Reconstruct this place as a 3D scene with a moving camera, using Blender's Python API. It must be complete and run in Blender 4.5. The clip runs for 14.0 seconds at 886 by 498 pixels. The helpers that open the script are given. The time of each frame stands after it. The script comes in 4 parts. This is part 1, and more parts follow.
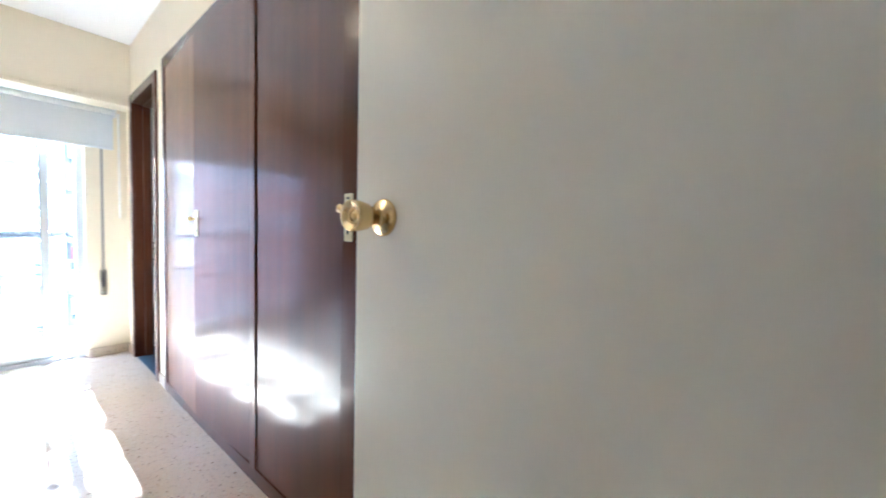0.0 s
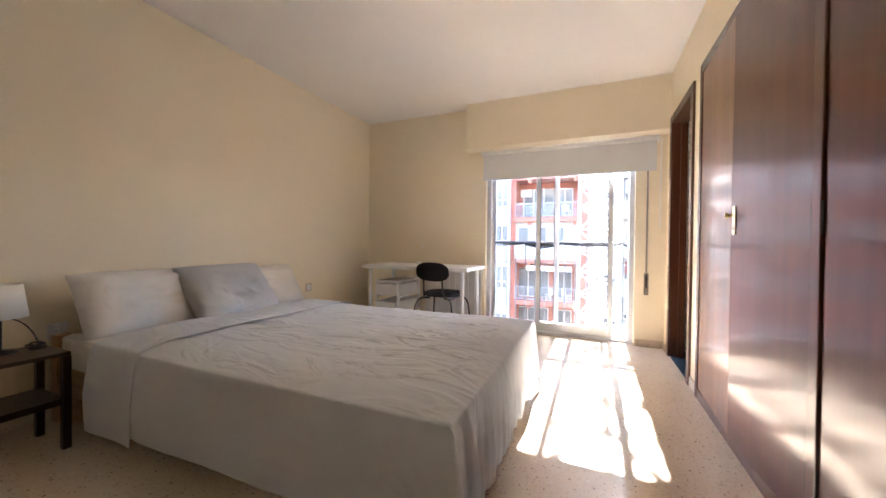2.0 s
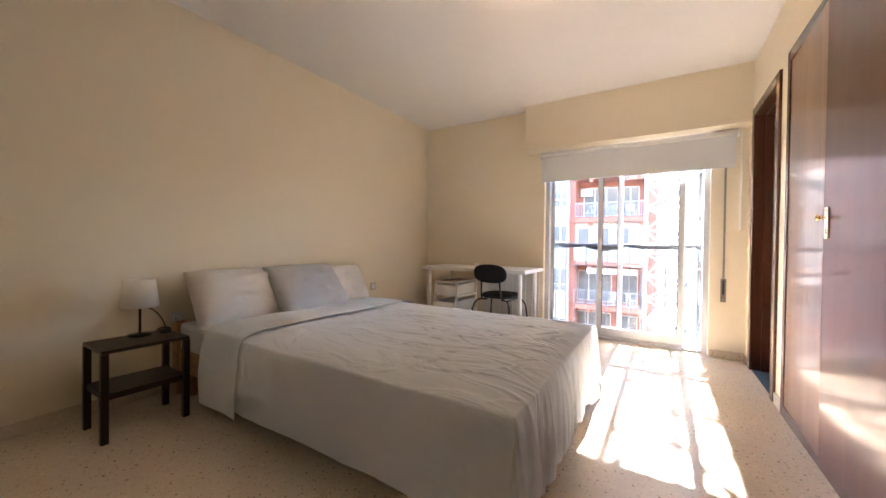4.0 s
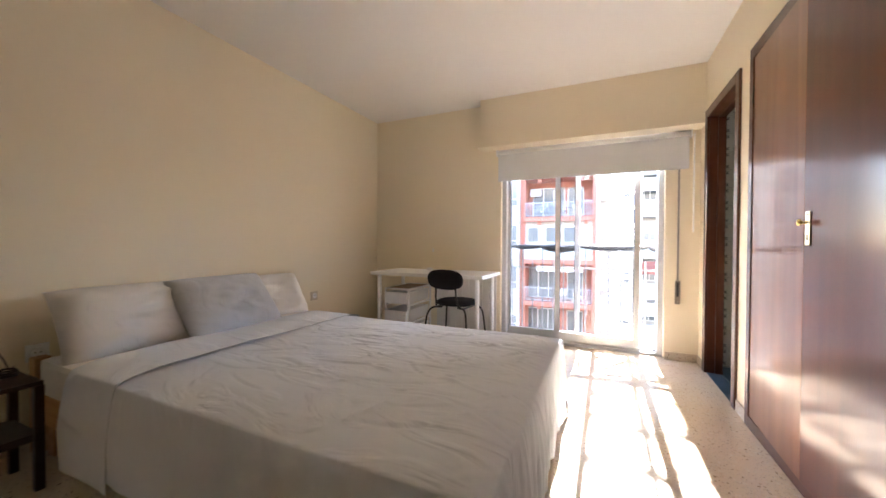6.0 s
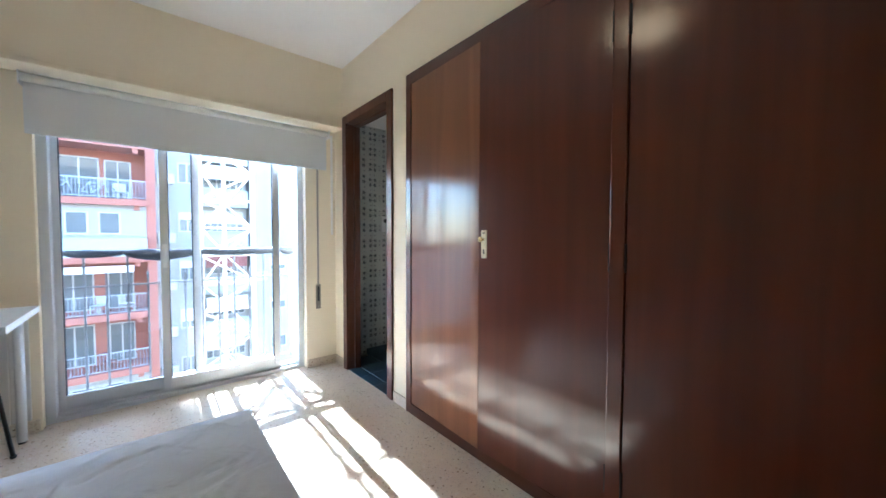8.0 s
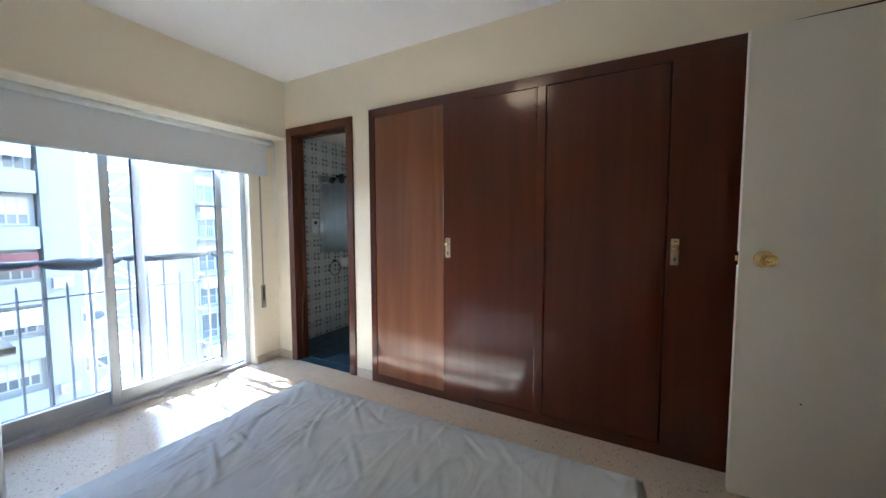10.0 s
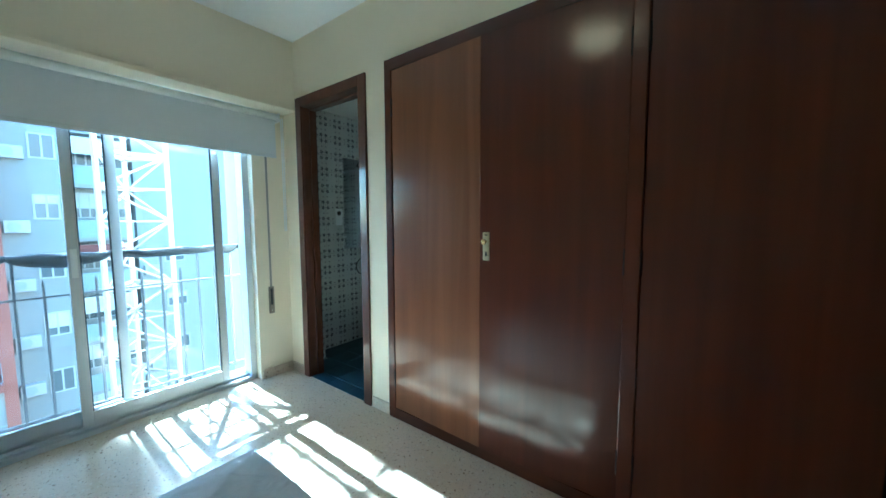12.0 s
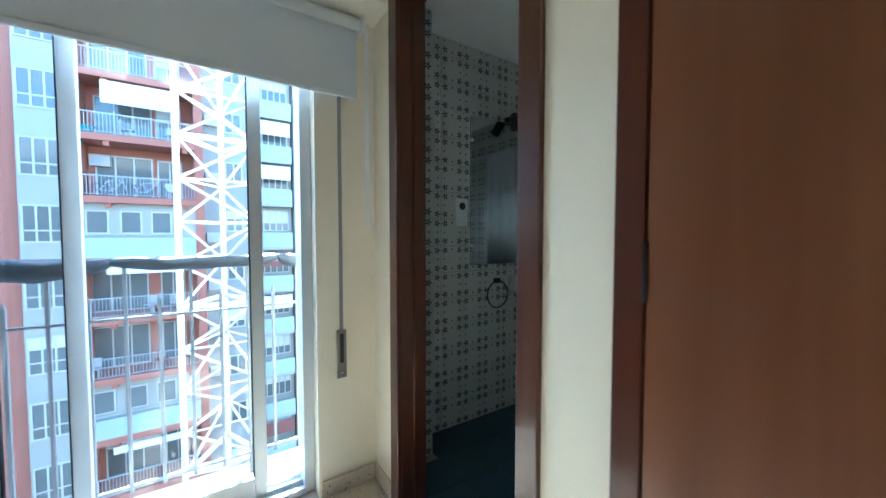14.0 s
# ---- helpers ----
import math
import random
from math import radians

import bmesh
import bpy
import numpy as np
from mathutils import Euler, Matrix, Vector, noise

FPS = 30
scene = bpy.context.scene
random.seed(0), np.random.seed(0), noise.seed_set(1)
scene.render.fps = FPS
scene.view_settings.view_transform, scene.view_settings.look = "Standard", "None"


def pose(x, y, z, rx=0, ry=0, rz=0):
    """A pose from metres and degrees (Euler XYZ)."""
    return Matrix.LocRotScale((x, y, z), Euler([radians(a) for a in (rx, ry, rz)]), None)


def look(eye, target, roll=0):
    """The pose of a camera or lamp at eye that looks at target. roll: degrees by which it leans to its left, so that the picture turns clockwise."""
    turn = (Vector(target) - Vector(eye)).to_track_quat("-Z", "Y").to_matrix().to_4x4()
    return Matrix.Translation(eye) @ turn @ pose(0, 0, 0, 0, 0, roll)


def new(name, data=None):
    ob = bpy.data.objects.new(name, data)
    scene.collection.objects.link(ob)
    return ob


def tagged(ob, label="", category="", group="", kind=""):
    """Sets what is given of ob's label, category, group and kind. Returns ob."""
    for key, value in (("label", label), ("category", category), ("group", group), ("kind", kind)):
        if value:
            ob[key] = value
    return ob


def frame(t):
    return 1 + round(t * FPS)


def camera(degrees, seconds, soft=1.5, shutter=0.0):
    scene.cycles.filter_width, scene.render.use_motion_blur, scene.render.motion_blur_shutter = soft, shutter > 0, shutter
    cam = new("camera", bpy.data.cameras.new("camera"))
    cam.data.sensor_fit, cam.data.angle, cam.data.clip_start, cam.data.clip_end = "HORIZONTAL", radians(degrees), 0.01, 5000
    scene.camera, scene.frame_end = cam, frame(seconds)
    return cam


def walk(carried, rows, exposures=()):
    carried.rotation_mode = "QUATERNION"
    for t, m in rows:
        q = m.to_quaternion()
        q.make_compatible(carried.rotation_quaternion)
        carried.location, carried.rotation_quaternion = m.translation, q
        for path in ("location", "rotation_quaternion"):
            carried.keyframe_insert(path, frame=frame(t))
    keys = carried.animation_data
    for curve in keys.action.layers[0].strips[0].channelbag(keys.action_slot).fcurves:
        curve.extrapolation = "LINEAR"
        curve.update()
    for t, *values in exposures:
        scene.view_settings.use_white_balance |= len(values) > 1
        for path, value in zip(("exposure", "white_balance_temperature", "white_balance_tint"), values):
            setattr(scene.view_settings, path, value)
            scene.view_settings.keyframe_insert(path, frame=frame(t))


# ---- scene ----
cam = camera(103.0, 14.0, shutter=0.15)
# seconds, eye, target, roll
PATH = [
    (0, (0.404, 0.503, 1.059), (1.958, 1.759, 0.974), 1.3),
    (0.5, (0.381, 0.639, 1.047), (1.281, 2.422, 0.95), 0.8),
    (1, (0.368, 0.646, 1.017), (0.509, 2.64, 0.956), 0.5),
    (1.5, (0.375, 0.618, 0.981), (-0.065, 2.568, 0.929), 0.5),
    (2, (0.411, 0.596, 0.959), (-0.368, 2.438, 0.934), 0.6),
    (2.5, (0.422, 0.546, 0.955), (-0.486, 2.328, 0.933), 0.8),
    (3, (0.428, 0.497, 0.956), (-0.557, 2.237, 0.936), 0.8),
    (5.5, (0.351, 0.562, 1.003), (-0.722, 2.249, 0.978), 0.7),
    (6, (0.279, 0.783, 1.015), (-0.542, 2.607, 0.988), 0.3),
    (6.5, (0.183, 0.993, 1.058), (-0.22, 2.952, 1.053), 0.6),
    (7, (0.058, 1.202, 1.12), (0.227, 3.195, 1.083), 0.3),
    (7.5, (-0.086, 1.384, 1.127), (0.694, 3.225, 1.064), 0.2),
    (8, (-0.214, 1.463, 1.124), (1.067, 2.998, 1.05), 0.2),
    (10.5, (-1.193, 1.533, 1.246), (0.567, 2.475, 1.113), -0.1),
    (11, (-1.056, 1.57, 1.244), (0.678, 2.556, 1.089), -0.2),
    (11.5, (-0.746, 1.642, 1.244), (0.938, 2.705, 1.069), -0.2),
    (12, (-0.431, 1.784, 1.212), (1.153, 2.993, 1.046), -0.2),
    (12.5, (-0.131, 1.97, 1.186), (1.325, 3.332, 1.033), -0.2),
    (13, (0.124, 2.177, 1.179), (1.416, 3.698, 1.04), -0.1),
    (13.5, (0.311, 2.52, 1.16), (1.423, 4.176, 1.017), -0.1),
    (14, (0.438, 2.968, 1.112), (1.532, 4.639, 1.031), 0.0),
]
# seconds, stops, kelvin, tint
EXPOSURES = [(0.0, 5.47, 4600, 4), (0.5, 4.75, 5700, 13), (1.0, 4.62, 5800, 14), (3.0, 4.74, 6200, 17), (5.5, 4.65, 6200, 16), (7.0, 4.59, 5850, 14), (7.5, 4.64, 5850, 13), (8.0, 4.22, 4900, 3), (10.5, 4.17, 4800, 4), (11.5, 4.03, 4800, 4), (12.0, 3.72, 4150, -19), (12.5, 3.85, 3950, -22), (13.0, 3.87, 3980, -20), (13.5, 3.92, 4350, -9), (14.0, 3.62, 4550, -7)]
walk(cam, [(t, look(eye, target, roll)) for t, eye, target, roll in PATH], EXPOSURES)

# ---- light ----
SUN_EL, SUN_AZ = 37.6, 0.3          # degrees above the horizon; clockwise from +y
world = bpy.data.worlds.new("world")
scene.world = world
world.use_nodes = True
sky = world.node_tree.nodes.new("ShaderNodeTexSky")
sky.sky_type = "NISHITA"
sky.sun_disc = False
sky.sun_elevation, sky.sun_rotation = radians(SUN_EL), radians(SUN_AZ)
world.node_tree.nodes["Background"].inputs[1].default_value = 0.15
world.node_tree.links.new(sky.outputs[0], world.node_tree.nodes["Background"].inputs[0])
sun_data = bpy.data.lights.new("sun", "SUN")
sun_data.energy, sun_data.angle, sun_data.color = 5.0, radians(0.5), (1.0, 0.95, 0.87)
sun = new("sun", sun_data)
sd = Vector((math.sin(radians(SUN_AZ)) * math.cos(radians(SUN_EL)), math.cos(radians(SUN_AZ)) * math.cos(radians(SUN_EL)), math.sin(radians(SUN_EL))))
sun.matrix_world = look(sd * 60, (0, 0, 0))


# ---- materials ----
def mat(name, color, rough=0.5, metal=0.0, var=0.08, scale=6.0, fine=120.0, bump=0.1, coat=0.0, dist=0.002, spec=0.5):
    """Paint, plastic, metal or cloth: colour that varies at two scales, and a fine relief."""
    m = bpy.data.materials.new(name)
    m.use_nodes = True
    nt = m.node_tree
    n, l = nt.nodes, nt.links
    b = n["Principled BSDF"]
    tc = n.new("ShaderNodeTexCoord")
    big, small = n.new("ShaderNodeTexNoise"), n.new("ShaderNodeTexNoise")
    big.inputs["Scale"].default_value, big.inputs["Detail"].default_value = scale, 5
    small.inputs["Scale"].default_value, small.inputs["Detail"].default_value = fine, 3
    for t in (big, small):
        l.new(tc.outputs["Object"], t.inputs["Vector"])
    mix = n.new("ShaderNodeMix")
    mix.data_type = "RGBA"
    mix.inputs["A"].default_value = (*[c * (1 - var) for c in color], 1)
    mix.inputs["B"].default_value = (*[min(1, c * (1 + var)) for c in color], 1)
    avg = n.new("ShaderNodeMath")
    avg.operation = "MULTIPLY_ADD"
    avg.inputs[1].default_value = 0.35
    l.new(small.outputs["Fac"], avg.inputs[0])
    half = n.new("ShaderNodeMath")
    half.operation = "MULTIPLY"
    half.inputs[1].default_value = 0.65
    l.new(big.outputs["Fac"], half.inputs[0])
    l.new(half.outputs[0], avg.inputs[2])
    l.new(avg.outputs[0], mix.inputs["Factor"])
    l.new(mix.outputs["Result"], b.inputs["Base Color"])
    rr = n.new("ShaderNodeMapRange")
    rr.inputs["To Min"].default_value, rr.inputs["To Max"].default_value = max(0.02, rough - 0.06), min(1, rough + 0.06)
    l.new(big.outputs["Fac"], rr.inputs["Value"])
    l.new(rr.outputs[0], b.inputs["Roughness"])
    b.inputs["Metallic"].default_value = metal
    b.inputs["Coat Weight"].default_value = coat
    b.inputs["Coat Roughness"].default_value = 0.14
    b.inputs["Coat IOR"].default_value = 1.5
    b.inputs["Specular IOR Level"].default_value = spec
    if bump:
        bp = n.new("ShaderNodeBump")
        bp.inputs["Strength"].default_value, bp.inputs["Distance"].default_value = bump, dist
        l.new(avg.outputs[0], bp.inputs["Height"])
        l.new(bp.outputs[0], b.inputs["Normal"])
    return m


def wrinkled(m, scale, depth, stretch=(1, 1, 1)):
    """Adds soft creases to a cloth material."""
    nt = m.node_tree
    n, l = nt.nodes, nt.links
    tc, mp, tex, bp = n.new("ShaderNodeTexCoord"), n.new("ShaderNodeMapping"), n.new("ShaderNodeTexNoise"), n.new("ShaderNodeBump")
    mp.inputs["Scale"].default_value = stretch
    tex.inputs["Scale"].default_value, tex.inputs["Detail"].default_value, tex.inputs["Distortion"].default_value = scale, 3, 1.4
    l.new(tc.outputs["Object"], mp.inputs["Vector"])
    l.new(mp.outputs[0], tex.inputs["Vector"])
    ridge = n.new("ShaderNodeMapRange")
    ridge.interpolation_type = "SMOOTHSTEP"
    ridge.inputs["From Min"].default_value, ridge.inputs["From Max"].default_value = 0.42, 0.62
    l.new(tex.outputs["Fac"], ridge.inputs["Value"])
    bp.inputs["Strength"].default_value, bp.inputs["Distance"].default_value = 0.8, depth
    l.new(ridge.outputs[0], bp.inputs["Height"])
    for node in n:
        if node.bl_idname == "ShaderNodeBump" and node != bp:
            l.new(bp.outputs[0], node.inputs["Normal"])
    return m


def mat_wood(name, dark, light, rough, stretch, coat=0.6, axis=2, wave=0.0):
    """Wood with its grain along one axis."""
    m = mat(name, dark, rough, coat=coat, spec=0.12)
    nt = m.node_tree
    n, l = nt.nodes, nt.links
    b = n["Principled BSDF"]
    tc, mp = n.new("ShaderNodeTexCoord"), n.new("ShaderNodeMapping")
    info = n.new("ShaderNodeObjectInfo")
    sc = [stretch, stretch, stretch]
    sc[axis] = stretch / 22
    mp.inputs["Scale"].default_value = sc
    l.new(tc.outputs["Object"], mp.inputs["Vector"])
    off = n.new("ShaderNodeVectorMath")
    off.operation = "SCALE"
    off.inputs["Scale"].default_value = 9
    comb = n.new("ShaderNodeCombineXYZ")
    for k in range(3):
        l.new(info.outputs["Random"], comb.inputs[k])
    l.new(comb.outputs[0], off.inputs[0])
    l.new(off.outputs[0], mp.inputs["Location"])
    g = n.new("ShaderNodeTexNoise")
    g.inputs["Scale"].default_value, g.inputs["Detail"].default_value, g.inputs["Distortion"].default_value = 1.0, 8, 0.6
    l.new(mp.outputs[0], g.inputs["Vector"])
    r = n.new("ShaderNodeValToRGB")
    r.color_ramp.elements[0].position, r.color_ramp.elements[0].color = 0.2, (*dark, 1)
    r.color_ramp.elements[1].position, r.color_ramp.elements[1].color = 0.9, (*light, 1)
    l.new(g.outputs["Fac"], r.inputs["Fac"])
    l.new(r.outputs[0], b.inputs["Base Color"])
    if wave:
        for node in n:
            if node.bl_idname == "ShaderNodeBump":
                node.inputs["Strength"].default_value = wave
    return m


def mat_terrazzo(name):
    """Polished terrazzo: a pale ground with chips of several sizes and colours."""
    m = bpy.data.materials.new(name)
    m.use_nodes = True
    nt = m.node_tree
    n, l = nt.nodes, nt.links
    b = n["Principled BSDF"]
    tc = n.new("ShaderNodeTexCoord")
    col = None
    base = n.new("ShaderNodeTexNoise")
    base.inputs["Scale"].default_value, base.inputs["Detail"].default_value = 2.2, 6
    l.new(tc.outputs["Object"], base.inputs["Vector"])
    br = n.new("ShaderNodeValToRGB")
    br.color_ramp.elements[0].position, br.color_ramp.elements[0].color = 0.3, (0.68, 0.565, 0.43, 1)
    br.color_ramp.elements[1].position, br.color_ramp.elements[1].color = 0.7, (0.76, 0.66, 0.53, 1)
    l.new(base.outputs["Fac"], br.inputs["Fac"])
    col = br.outputs[0]
    for sc, lim, cols in ((70, 0.26, ((0.78, 0.72, 0.62), (0.60, 0.47, 0.34))), (46, 0.14, ((0.26, 0.18, 0.12), (0.40, 0.32, 0.25))), (120, 0.19, ((0.30, 0.22, 0.16), (0.74, 0.66, 0.56)))):
        v = n.new("ShaderNodeTexVoronoi")
        v.inputs["Scale"].default_value = sc
        wob = n.new("ShaderNodeTexNoise")
        wob.inputs["Scale"].default_value = sc * 1.4
        l.new(tc.outputs["Object"], wob.inputs["Vector"])
        add = n.new("ShaderNodeMix")
        add.data_type = "VECTOR"
        add.inputs["Factor"].default_value = 0.02
        l.new(tc.outputs["Object"], add.inputs["A"])
        l.new(wob.outputs["Color"], add.inputs["B"])
        l.new(add.outputs["Result"], v.inputs["Vector"])
        sep = n.new("ShaderNodeSeparateColor")
        l.new(v.outputs["Color"], sep.inputs[0])
        near = n.new("ShaderNodeMath")
        near.operation = "LESS_THAN"
        l.new(v.outputs["Distance"], near.inputs[0])
        lm = n.new("ShaderNodeMath")
        lm.operation = "MULTIPLY"
        lm.inputs[1].default_value = lim * 1.8
        l.new(sep.outputs[0], lm.inputs[0])
        l.new(lm.outputs[0], near.inputs[1])
        cm = n.new("ShaderNodeMix")
        cm.data_type = "RGBA"
        cm.inputs["A"].default_value, cm.inputs["B"].default_value = (*cols[0], 1), (*cols[1], 1)
        l.new(sep.outputs[1], cm.inputs["Factor"])
        over = n.new("ShaderNodeMix")
        over.data_type = "RGBA"
        l.new(near.outputs[0], over.inputs["Factor"])
        l.new(col, over.inputs["A"])
        l.new(cm.outputs["Result"], over.inputs["B"])
        col = over.outputs["Result"]
    l.new(col, b.inputs["Base Color"])
    rr = n.new("ShaderNodeMapRange")
    rr.inputs["To Min"].default_value, rr.inputs["To Max"].default_value = 0.08, 0.2
    l.new(base.outputs["Fac"], rr.inputs["Value"])
    l.new(rr.outputs[0], b.inputs["Roughness"])
    bp = n.new("ShaderNodeBump")
    bp.inputs["Strength"].default_value, bp.inputs["Distance"].default_value = 0.06, 0.002
    l.new(base.outputs["Fac"], bp.inputs["Height"])
    l.new(bp.outputs[0], b.inputs["Normal"])
    return m


def mat_glass(name, tint=(1, 1, 1), gloss=0.8):
    m = bpy.data.materials.new(name)
    m.use_nodes = True
    n, l = m.node_tree.nodes, m.node_tree.links
    n.remove(n["Principled BSDF"])
    tr, gl, fr, mx = n.new("ShaderNodeBsdfTransparent"), n.new("ShaderNodeBsdfGlossy"), n.new("ShaderNodeFresnel"), n.new("ShaderNodeMixShader")
    tr.inputs[0].default_value = (*tint, 1)
    gl.inputs["Roughness"].default_value = 0.02
    gl.inputs["Color"].default_value = (gloss, gloss, gloss, 1)
    l.new(fr.outputs[0], mx.inputs[0])
    l.new(tr.outputs[0], mx.inputs[1])
    l.new(gl.outputs[0], mx.inputs[2])
    l.new(mx.outputs[0], n["Material Output"].inputs[0])
    return m


def mat_flower_tile(name, pitch=0.15):
    """Glazed white tile with small grey-blue flowers round its corners."""
    m = mat(name, (0.62, 0.62, 0.58), 0.12, var=0.05, bump=0.05)
    nt = m.node_tree
    n, l = nt.nodes, nt.links
    b = n["Principled BSDF"]
    tc = n.new("ShaderNodeTexCoord")
    sep = n.new("ShaderNodeSeparateXYZ")
    l.new(tc.outputs["Object"], sep.inputs[0])

    def op(kind, a, c=None):
        o = n.new("ShaderNodeMath")
        o.operation = kind
        for k, v in enumerate((a, c)):
            if v is None:
                continue
            if isinstance(v, (int, float)):
                o.inputs[k].default_value = v
            else:
                l.new(v, o.inputs[k])
        return o.outputs[0]
    # each tile's own origin is its middle; fold into one quarter
    ax, az = op("ABSOLUTE", sep.outputs[0]), op("ABSOLUTE", sep.outputs[2])
    dx, dz = op("SUBTRACT", ax, pitch * 0.33), op("SUBTRACT", az, pitch * 0.33)
    rad = op("SQRT", op("ADD", op("MULTIPLY", dx, dx), op("MULTIPLY", dz, dz)))
    ang = op("ARCTAN2", dz, dx)
    petal = op("ADD", op("MULTIPLY", op("COSINE", op("MULTIPLY", ang, 5.0)), 0.0065), 0.0135)
    flower = op("LESS_THAN", rad, petal)
    heart = op("LESS_THAN", rad, 0.0035)
    ddx, ddz = op("SUBTRACT", ax, pitch * 0.36), op("SUBTRACT", az, 0.0)
    dot1 = op("LESS_THAN", op("SQRT", op("ADD", op("MULTIPLY", ddx, ddx), op("MULTIPLY", ddz, ddz))), 0.006)
    edx, edz = op("SUBTRACT", az, pitch * 0.36), op("SUBTRACT", ax, 0.0)
    dot2 = op("LESS_THAN", op("SQRT", op("ADD", op("MULTIPLY", edx, edx), op("MULTIPLY", edz, edz))), 0.006)
    fac = op("MAXIMUM", op("SUBTRACT", flower, heart), op("MULTIPLY", op("MAXIMUM", dot1, dot2), 0.8))
    old = b.inputs["Base Color"].links[0].from_socket
    mx = n.new("ShaderNodeMix")
    mx.data_type = "RGBA"
    mx.inputs["B"].default_value = (0.07, 0.078, 0.10, 1)
    l.new(fac, mx.inputs["Factor"])
    l.new(old, mx.inputs["A"])
    l.new(mx.outputs["Result"], b.inputs["Base Color"])
    return m


M_WALL = mat("cream_wall_paint", (0.85, 0.765, 0.595), 0.75, var=0.035, scale=1.6, fine=160, bump=0.12, spec=0.25)
M_CEIL = mat("white_ceiling_paint", (0.84, 0.82, 0.785), 0.85, var=0.025, scale=1.3, fine=150, bump=0.1, spec=0.2)
M_FLOOR = mat_terrazzo("polished_terrazzo")
M_MAHOG = mat_wood("varnished_mahogany", (0.056, 0.0122, 0.0048), (0.098, 0.0240, 0.0090), 0.42, 14, coat=0.8, wave=0.2)
# paler mahogany: part own tone, part window sheen mixed into the colour
M_MAHOG_LIT = mat_wood("paler_window_lit_mahogany", (0.112, 0.0390, 0.0150), (0.250, 0.0980, 0.0400), 0.42, 9, coat=0.85, wave=0.2)
M_MAHOG_H = mat_wood("varnished_mahogany_across", (0.052, 0.0125, 0.0050), (0.094, 0.0255, 0.0098), 0.42, 20, coat=1.0, axis=1, wave=0.05)
# one brown wood for the bathroom doorway's architrave, jamb and stop
M_FRAME = mat_wood("brown_frame_wood", (0.062, 0.0195, 0.0092), (0.105, 0.034, 0.0160), 0.33, 20, coat=1.0, wave=0.08)
M_DARKGAP = mat("dark_gap", (0.012, 0.006, 0.005), 0.8)
M_DOOR = mat("cream_door_paint", (0.83, 0.78, 0.67), 0.42, var=0.03, scale=2.2, fine=90, bump=0.08)
M_BRASS = mat("polished_brass", (0.76, 0.56, 0.27), 0.16, 1.0, var=0.12, scale=40, fine=300, bump=0.03)
M_BRONZE = mat("aged_brass", (0.66, 0.56, 0.36), 0.30, 1.0, var=0.2, scale=60, fine=300, bump=0.05)
M_ALU = mat("anodised_aluminium", (0.62, 0.63, 0.64), 0.42, 0.35, var=0.06, scale=12, fine=300, bump=0.04)
M_ALU_DARK = mat("dark_gasket", (0.03, 0.03, 0.035), 0.7)
M_GLASS = mat_glass("window_glass")
M_BLIND = mat("pale_grey_blind_cloth", (0.72, 0.74, 0.76), 0.9, var=0.03, scale=8, fine=900, bump=0.15, spec=0.1)
M_WHITE = mat("white_lacquer", (0.80, 0.80, 0.79), 0.35, var=0.03, scale=5, fine=120, bump=0.04)
M_STRAP = mat("grey_webbing", (0.33, 0.31, 0.28), 0.9, var=0.1, scale=40, fine=500, bump=0.2)
M_PLATE = mat("beige_plastic", (0.62, 0.55, 0.43), 0.4, var=0.04, bump=0.03)
M_WINDER = mat("grey_brown_plastic", (0.24, 0.21, 0.17), 0.45, var=0.05, bump=0.03)
M_BLACK = mat("black_plastic", (0.014, 0.014, 0.015), 0.45, var=0.15, bump=0.05)
M_BLACKMETAL = mat("black_tube", (0.012, 0.012, 0.012), 0.35, 0.3, var=0.1, bump=0.03)
M_BLACKCLOTH = mat("black_upholstery", (0.018, 0.018, 0.022), 0.85, var=0.2, scale=30, fine=600, bump=0.3, spec=0.2)
M_ESPRESSO = mat("black_brown_stain", (0.018, 0.0068, 0.0036), 0.34, var=0.25, scale=14, fine=160, bump=0.08)
M_SHEET = mat("grey_cotton", (0.67, 0.715, 0.78), 0.92, var=0.03, scale=24, fine=350, bump=0.35, dist=0.004, spec=0.12)
M_GREYPILLOW = mat("grey_pillowcase", (0.50, 0.515, 0.54), 0.92, var=0.04, scale=18, fine=400, bump=0.3, dist=0.003, spec=0.12)
M_WHITECLOTH = mat("white_pillowcase", (0.80, 0.78, 0.75), 0.92, var=0.03, scale=7, fine=400, bump=0.3, dist=0.003, spec=0.12)
wrinkled(M_SHEET, 3.6, 0.0055, (0.7, 1.6, 0.5))
wrinkled(M_GREYPILLOW, 5.0, 0.004)
wrinkled(M_WHITECLOTH, 4.0, 0.004)
M_PINE = mat_wood("pale_pine", (0.42, 0.24, 0.11), (0.58, 0.37, 0.19), 0.5, 30, coat=0.05, axis=0)
M_SHADE = mat("white_lamp_shade", (0.90, 0.89, 0.86), 0.9, var=0.02, fine=500, bump=0.1, spec=0.1)
M_RAILCLOTH = mat("weathered_dark_cloth", (0.026, 0.028, 0.034), 0.42, var=0.4, scale=14, fine=90, bump=0.5, dist=0.01)
M_IRON = mat("grey_painted_iron", (0.16, 0.16, 0.165), 0.5, 0.2, var=0.15, scale=20, fine=200, bump=0.2)
M_TILE = mat_flower_tile("flowered_wall_tile")
M_GROUT = mat("grey_grout", (0.34, 0.33, 0.31), 0.9, var=0.1, scale=20, fine=200, bump=0.2)
M_BLUETILE = mat("dark_blue_floor_tile", (0.030, 0.070, 0.110), 0.5, var=0.07, scale=3, fine=120, bump=0.08)
